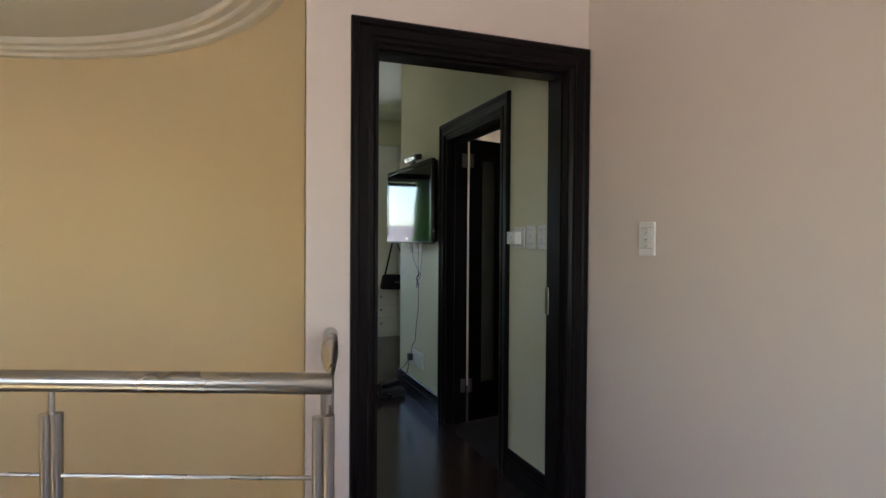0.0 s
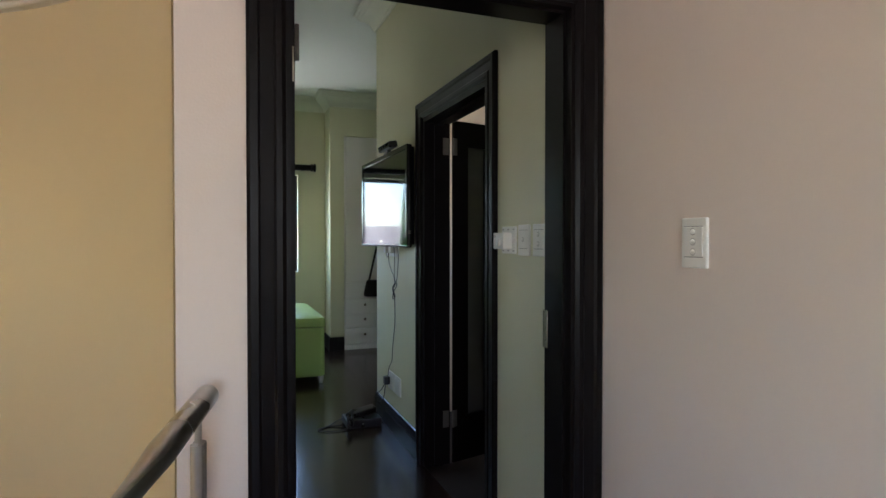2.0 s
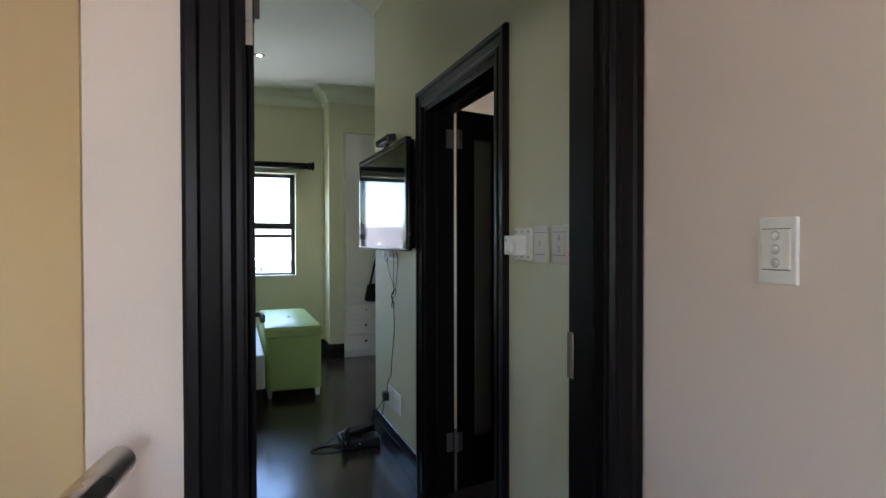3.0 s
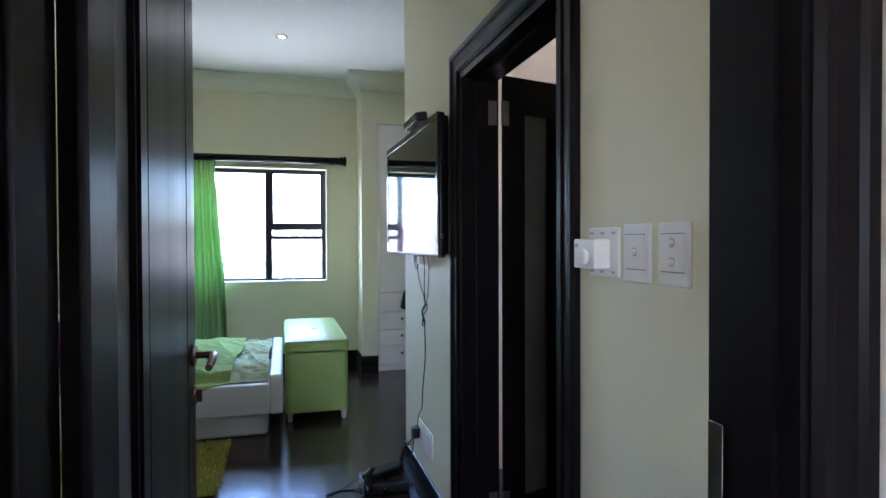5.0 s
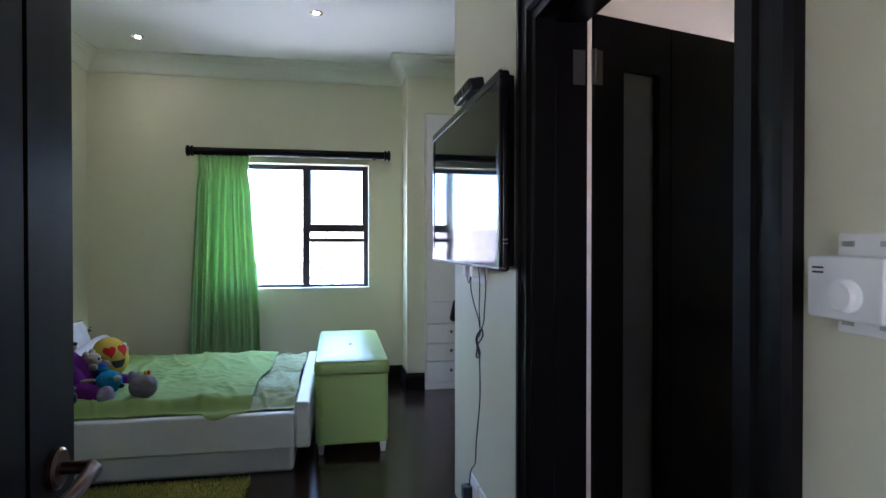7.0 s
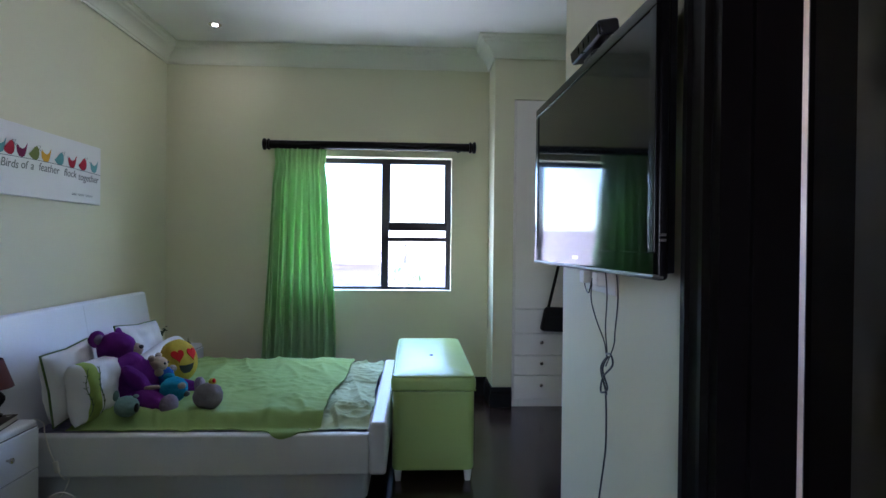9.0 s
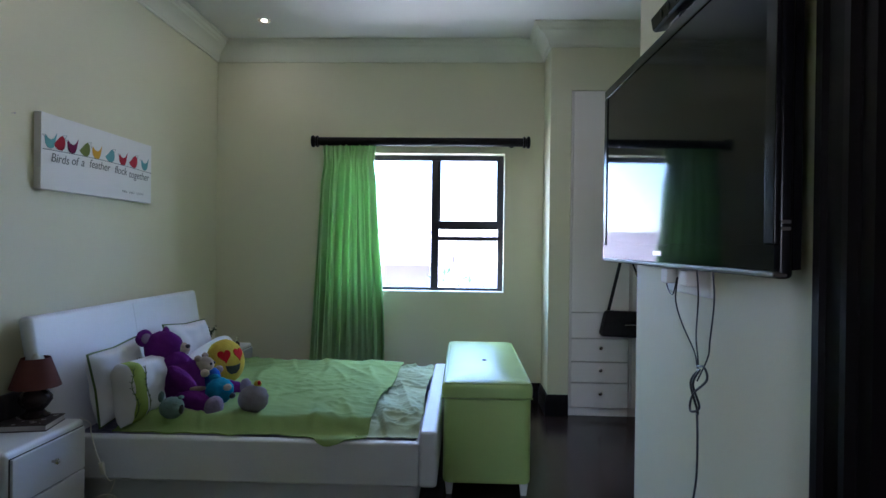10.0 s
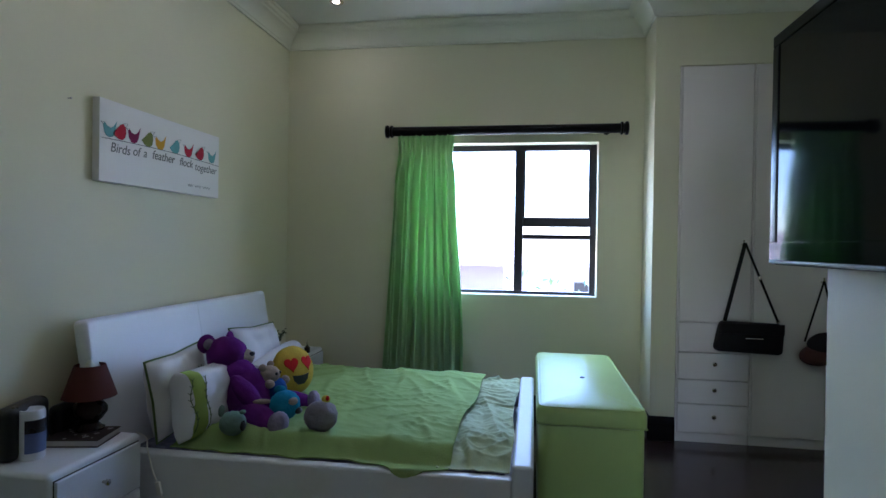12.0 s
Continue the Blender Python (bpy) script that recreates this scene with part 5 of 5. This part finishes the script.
for x, y, lab in ((-1.17, 7.27, "small dark glass bottle on the nightstand"), (-1.11, 7.32, "small dark perfume bottle with a tall stopper")):
    bt = thing("bottle", (x, y, NT), lab, "bottle", "bottles by the window")
    part("body", lathe(bmesh.new(), [(0.018, 0.0), (0.022, 0.01), (0.022, 0.04), (0.01, 0.052), (0.007, 0.06)], n=16), CERAMIC, bt)
    part("stopper", lathe(bmesh.new(), [(0.008, 0.06), (0.008, 0.075), (0.003, 0.085), (0.002, 0.10)], n=10), CHROME, bt)


# ---- bags on the wardrobe doors ----
BAG = material("black_bag_leather", (0.010, 0.008, 0.009), 0.55, spec=0.25, vary=0.15, scale=8, grain=90, bump=0.3)
bag = thing("handbag", (2.02, 7.205, 0.74), "black leather handbag hanging by its strap from a hook", "handbag")
bm = bxs(((-0.205, -0.045, -0.10), (0.205, 0.045, 0.105)), r=0.03, seg=3)
for v in bm.verts:
    v.co.x *= 1 - 0.10 * (v.co.z / 0.1) * (1 if v.co.x < 0 else -0.3)
    v.co.z += 0.012 * math.sin(v.co.x * 9) - 0.10 * v.co.x
part("body", bm, BAG, bag)
part("flap", bxs(((-0.19, -0.052, 0.03), (0.2, -0.044, 0.10)), r=0.003, seg=1), BAG, bag)
part("zip", bxs(((-0.04, -0.054, 0.0), (0.07, -0.046, 0.006))), CHROME, bag)
for s, x in ((-1, -0.155), (1, 0.175)):
    half = 0.012 if s < 0 else 0.007
    strap = part("strap", bxs(((-half, -0.003, 0.0), (half, 0.003, math.hypot(-0.036 - x, 0.52)))), BAG, bag)
    strap.matrix_basis = Matrix.Translation((x, -0.005, 0.11)) @ Euler((0, math.atan2(-0.036 - x, 0.52), 0)).to_matrix().to_4x4()
    if s > 0:
        part("buckle", bxs(((-0.011, -0.006, 0.30), (0.011, 0.0045, 0.325)), r=0.002, seg=1), CHROME, strap)
    part("strap_ring", lathe(bmesh.new(), [(0.012, -0.003), (0.014, 0.0), (0.012, 0.003)], (x, -0.005, 0.115), 12, axis="y"), CHROME, bag)
hook = part("coat_hook", tube(bmesh.new(), [(0, 0, 0), (0, -0.03, -0.01), (0, -0.04, 0.01), (0, -0.038, 0.03)], 0.006, 8), CHROME)
hook.matrix_world = pose(1.985, 7.262, 1.36)
tagged(hook, "small metal hook on the wardrobe door", "hook")
REDBAG = material("dark_red_bag", (0.075, 0.02, 0.015), 0.5, vary=0.2, scale=8, grain=90, bump=0.3)
bag2 = thing("handbag", (2.46, 7.205, 0.68), "dark red and grey shoulder bag hanging on the wardrobe", "handbag")
part("body", ball(bmesh.new(), (0, 0, -0.03), (0.135, 0.04, 0.075), (0, -8, 0), n=20), REDBAG, bag2)
part("flap", ball(bmesh.new(), (0.02, -0.005, 0.04), (0.11, 0.045, 0.075), (0, -8, 0), n=18), BAG, bag2)
for x in (-0.10, 0.1):
    part("strap", tube(bmesh.new(), [(x, 0, 0.05), (0.02, 0.02, 0.45)], 0.006, 6), BAG, bag2)
hook = part("coat_hook", tube(bmesh.new(), [(0, 0, 0), (0, -0.03, -0.01), (0, -0.04, 0.01), (0, -0.038, 0.03)], 0.006, 8), CHROME)
hook.matrix_world = pose(2.48, 7.262, 1.12)
tagged(hook, "small metal hook on the wardrobe door", "hook")

# ---- rug ----
PILE = material("lime_shaggy_pile", (0.62, 0.60, 0.17), 0.95, vary=0.25, scale=9, grain=60, bump=0.3, spec=0.1)
rug = thing("rug", (-0.36, 5.0, 0), "lime green shaggy rug lying beside the bed", "rug")
part("backing", bxs(((-0.62, -0.40, 0.001), (0.62, 0.44, 0.010)), r=0.004, seg=1), PILE, rug)
verts, faces = [], []
random.seed(21)
for k in range(16000):
    x, y = random.uniform(-0.64, 0.64), random.uniform(-0.42, 0.46)
    h, a, lean = random.uniform(0.018, 0.038), random.uniform(0, 6.28), random.uniform(0.004, 0.022)
    w = 0.0035
    i = len(verts)
    verts += [(x + w * math.cos(a), y + w * math.sin(a), 0.008), (x + w * math.cos(a + 2.1), y + w * math.sin(a + 2.1), 0.008), (x + w * math.cos(a + 4.2), y + w * math.sin(a + 4.2), 0.008), (x + lean * math.cos(a * 3), y + lean * math.sin(a * 3), h)]
    faces += [(i, i + 1, i + 3), (i + 1, i + 2, i + 3), (i + 2, i, i + 3)]
me = bpy.data.meshes.new("pile")
me.from_pydata(verts, [], faces)
me.materials.append(PILE)
ob = new("pile", me)
ob.parent = rug
ob["kind"] = "stuff"

# ---- ironmongery on the door frames ----
hp1 = part("hinge_plate", bxs(((-0.018, -0.0025, -0.05), (0.018, 0.0, 0.05)), r=0.001, seg=1), CHROME, d1, "nickel hinge leaf")
hp1.matrix_basis = pose(-0.0005, 0.02, 1.82, 0, 0, -90)
for dz in (-0.032, 0.0, 0.032):
    part("screw", lathe(bmesh.new(), [(0.004, -0.0024), (0.004, -0.0034), (0.002, -0.0036)], (0.006 * (-1) ** int(dz * 100), 0, dz), 8, axis="y"), STEEL, hp1)
sk = part("strike_plate", bxs(((-0.003, -0.014, -0.06), (0.0, 0.014, 0.06)), r=0.001, seg=1), CHROME, f1, "nickel strike plate")
sk.matrix_basis = pose(0.395 - 0.0005, 0.114, 1.045)
for z in (0.22, 1.83):
    part("hinge_plate", bxs(((-0.4155, 0.100, z), (-0.4125, 0.147, z + 0.1)), r=0.001, seg=1), HINGE, f2, "dull nickel hinge plate")

# ---- outdoors ----
GRASS = material("dry_ground", (0.54, 0.51, 0.45), 0.95, vary=0.15, scale=0.3, grain=6, bump=0.3, spec=0.1)
RENDER_WALL = material("pale_house_render", (0.19, 0.165, 0.17), 0.85, vary=0.05, scale=0.6, grain=20, bump=0.2, spec=0.2)
ROOF_TILE = material("weathered_roof_tiles", (0.36, 0.31, 0.28), 0.8, vary=0.15, scale=1.5, grain=12, bump=0.3, spec=0.2)
slab("ground", [(-400, -400), (400, -400), (400, 400), (-400, 400)], -3.6, -3.25, GRASS, "pale dry ground round the house", "ground")


def house(at, size, rise, label, eave=0.6):
    t = thing("house", at, label, "house")
    w, d, h = size
    part("wall", bxs(((-w / 2, -d / 2, 0), (w / 2, d / 2, h))), RENDER_WALL, t)
    bm = bmesh.new()
    a, b = w / 2 + eave, d / 2 + eave
    for s in (-1, 1):
        steps = 14
        for j in range(steps):
            y0, y1 = s * b * (1 - j / steps), s * b * (1 - (j + 1) / steps)
            z0, z1 = h + rise * j / steps, h + rise * (j + 1) / steps
            v = [bm.verts.new(p) for p in ((-a, y0, z0 + 0.06), (a, y0, z0 + 0.06), (a, y1, z1 + 0.03), (-a, y1, z1 + 0.03), (-a, y0, z0), (a, y0, z0))]
            bm.faces.new(v[:4]), bm.faces.new((v[4], v[5], v[1], v[0]))
    part("roof", bm, ROOF_TILE, t, "weathered pale tiled roof", sharp=0.1)
    for x in (-w / 4, w / 4):
        wdw = part("window", bxs(((x - 0.7, -d / 2 - 0.04, 1.0), (x + 0.7, -d / 2 + 0.02, 2.2))), FRAME_BROWN, t)
        part("pane", bxs(((x - 0.62, -d / 2 - 0.05, 1.08), (x + 0.62, -d / 2 - 0.041, 2.12))), SCREEN, wdw)
    return t


house((-6.9, 22, -3.25), (13.5, 9, 4.1), 1.0, "neighbouring pale house with a weathered pale tiled roof")
house((7.0, 48, -3.25), (12, 9, 3.2), 2.2, "far pale house with a tiled roof")
house((-8.0, 60, -3.25), (16, 9, 3.6), 2.4, "far pale house with a tiled roof")
house((24.0, 70, -3.25), (16, 9, 3.4), 2.2, "far pale house with a tiled roof")


# ---- tree below the window ----
CROWN = material("sunlit_leaves", (0.035, 0.075, 0.015), 0.6, vary=0.25, scale=3, grain=30)
BARK = material("grey_bark", (0.16, 0.13, 0.10), 0.9, vary=0.2, scale=8, grain=40, bump=0.5)
tree = thing("tree", (1.22, 12.0, -3.25), "small leafy green tree below the window", "tree")
bm = tube(bmesh.new(), smooth([(0, 0, 0), (0.05, 0.02, 1.2), (-0.04, 0.0, 2.2), (0.02, 0.05, 3.6)]), 0.07, 10)
random.seed(31)
limbs = []
for k in range(9):
    a, h = k * 2.4, 2.0 + 0.12 * k
    tip = Vector((0.9 * math.cos(a), 0.9 * math.sin(a), h + random.uniform(0.5, 1.0)))
    limbs.append(tip)
    tube(bm, smooth([(0, 0, h), tip * 0.5 + Vector((0, 0, h * 0.45)), tip], 4), 0.022, 6)
part("trunk", bm, BARK, tree)
bm = bmesh.new()
for k in range(1500):
    c = random.choice(limbs + [Vector((0, 0, 3.3))]) + Vector([random.gauss(0, 0.26) for _ in range(3)])
    m = pose(*c, random.uniform(0, 360), random.uniform(0, 360), random.uniform(0, 360))
    s = random.uniform(0.05, 0.09)
    q = [bm.verts.new(m @ Vector(p)) for p in ((-s, 0, 0), (0, -s * 0.35, s * 0.1), (s, 0, 0), (0, s * 0.35, s * 0.1))]
    bm.faces.new(q)
crown = part("crown", bm, CROWN, tree)
crown["kind"] = "stuff"
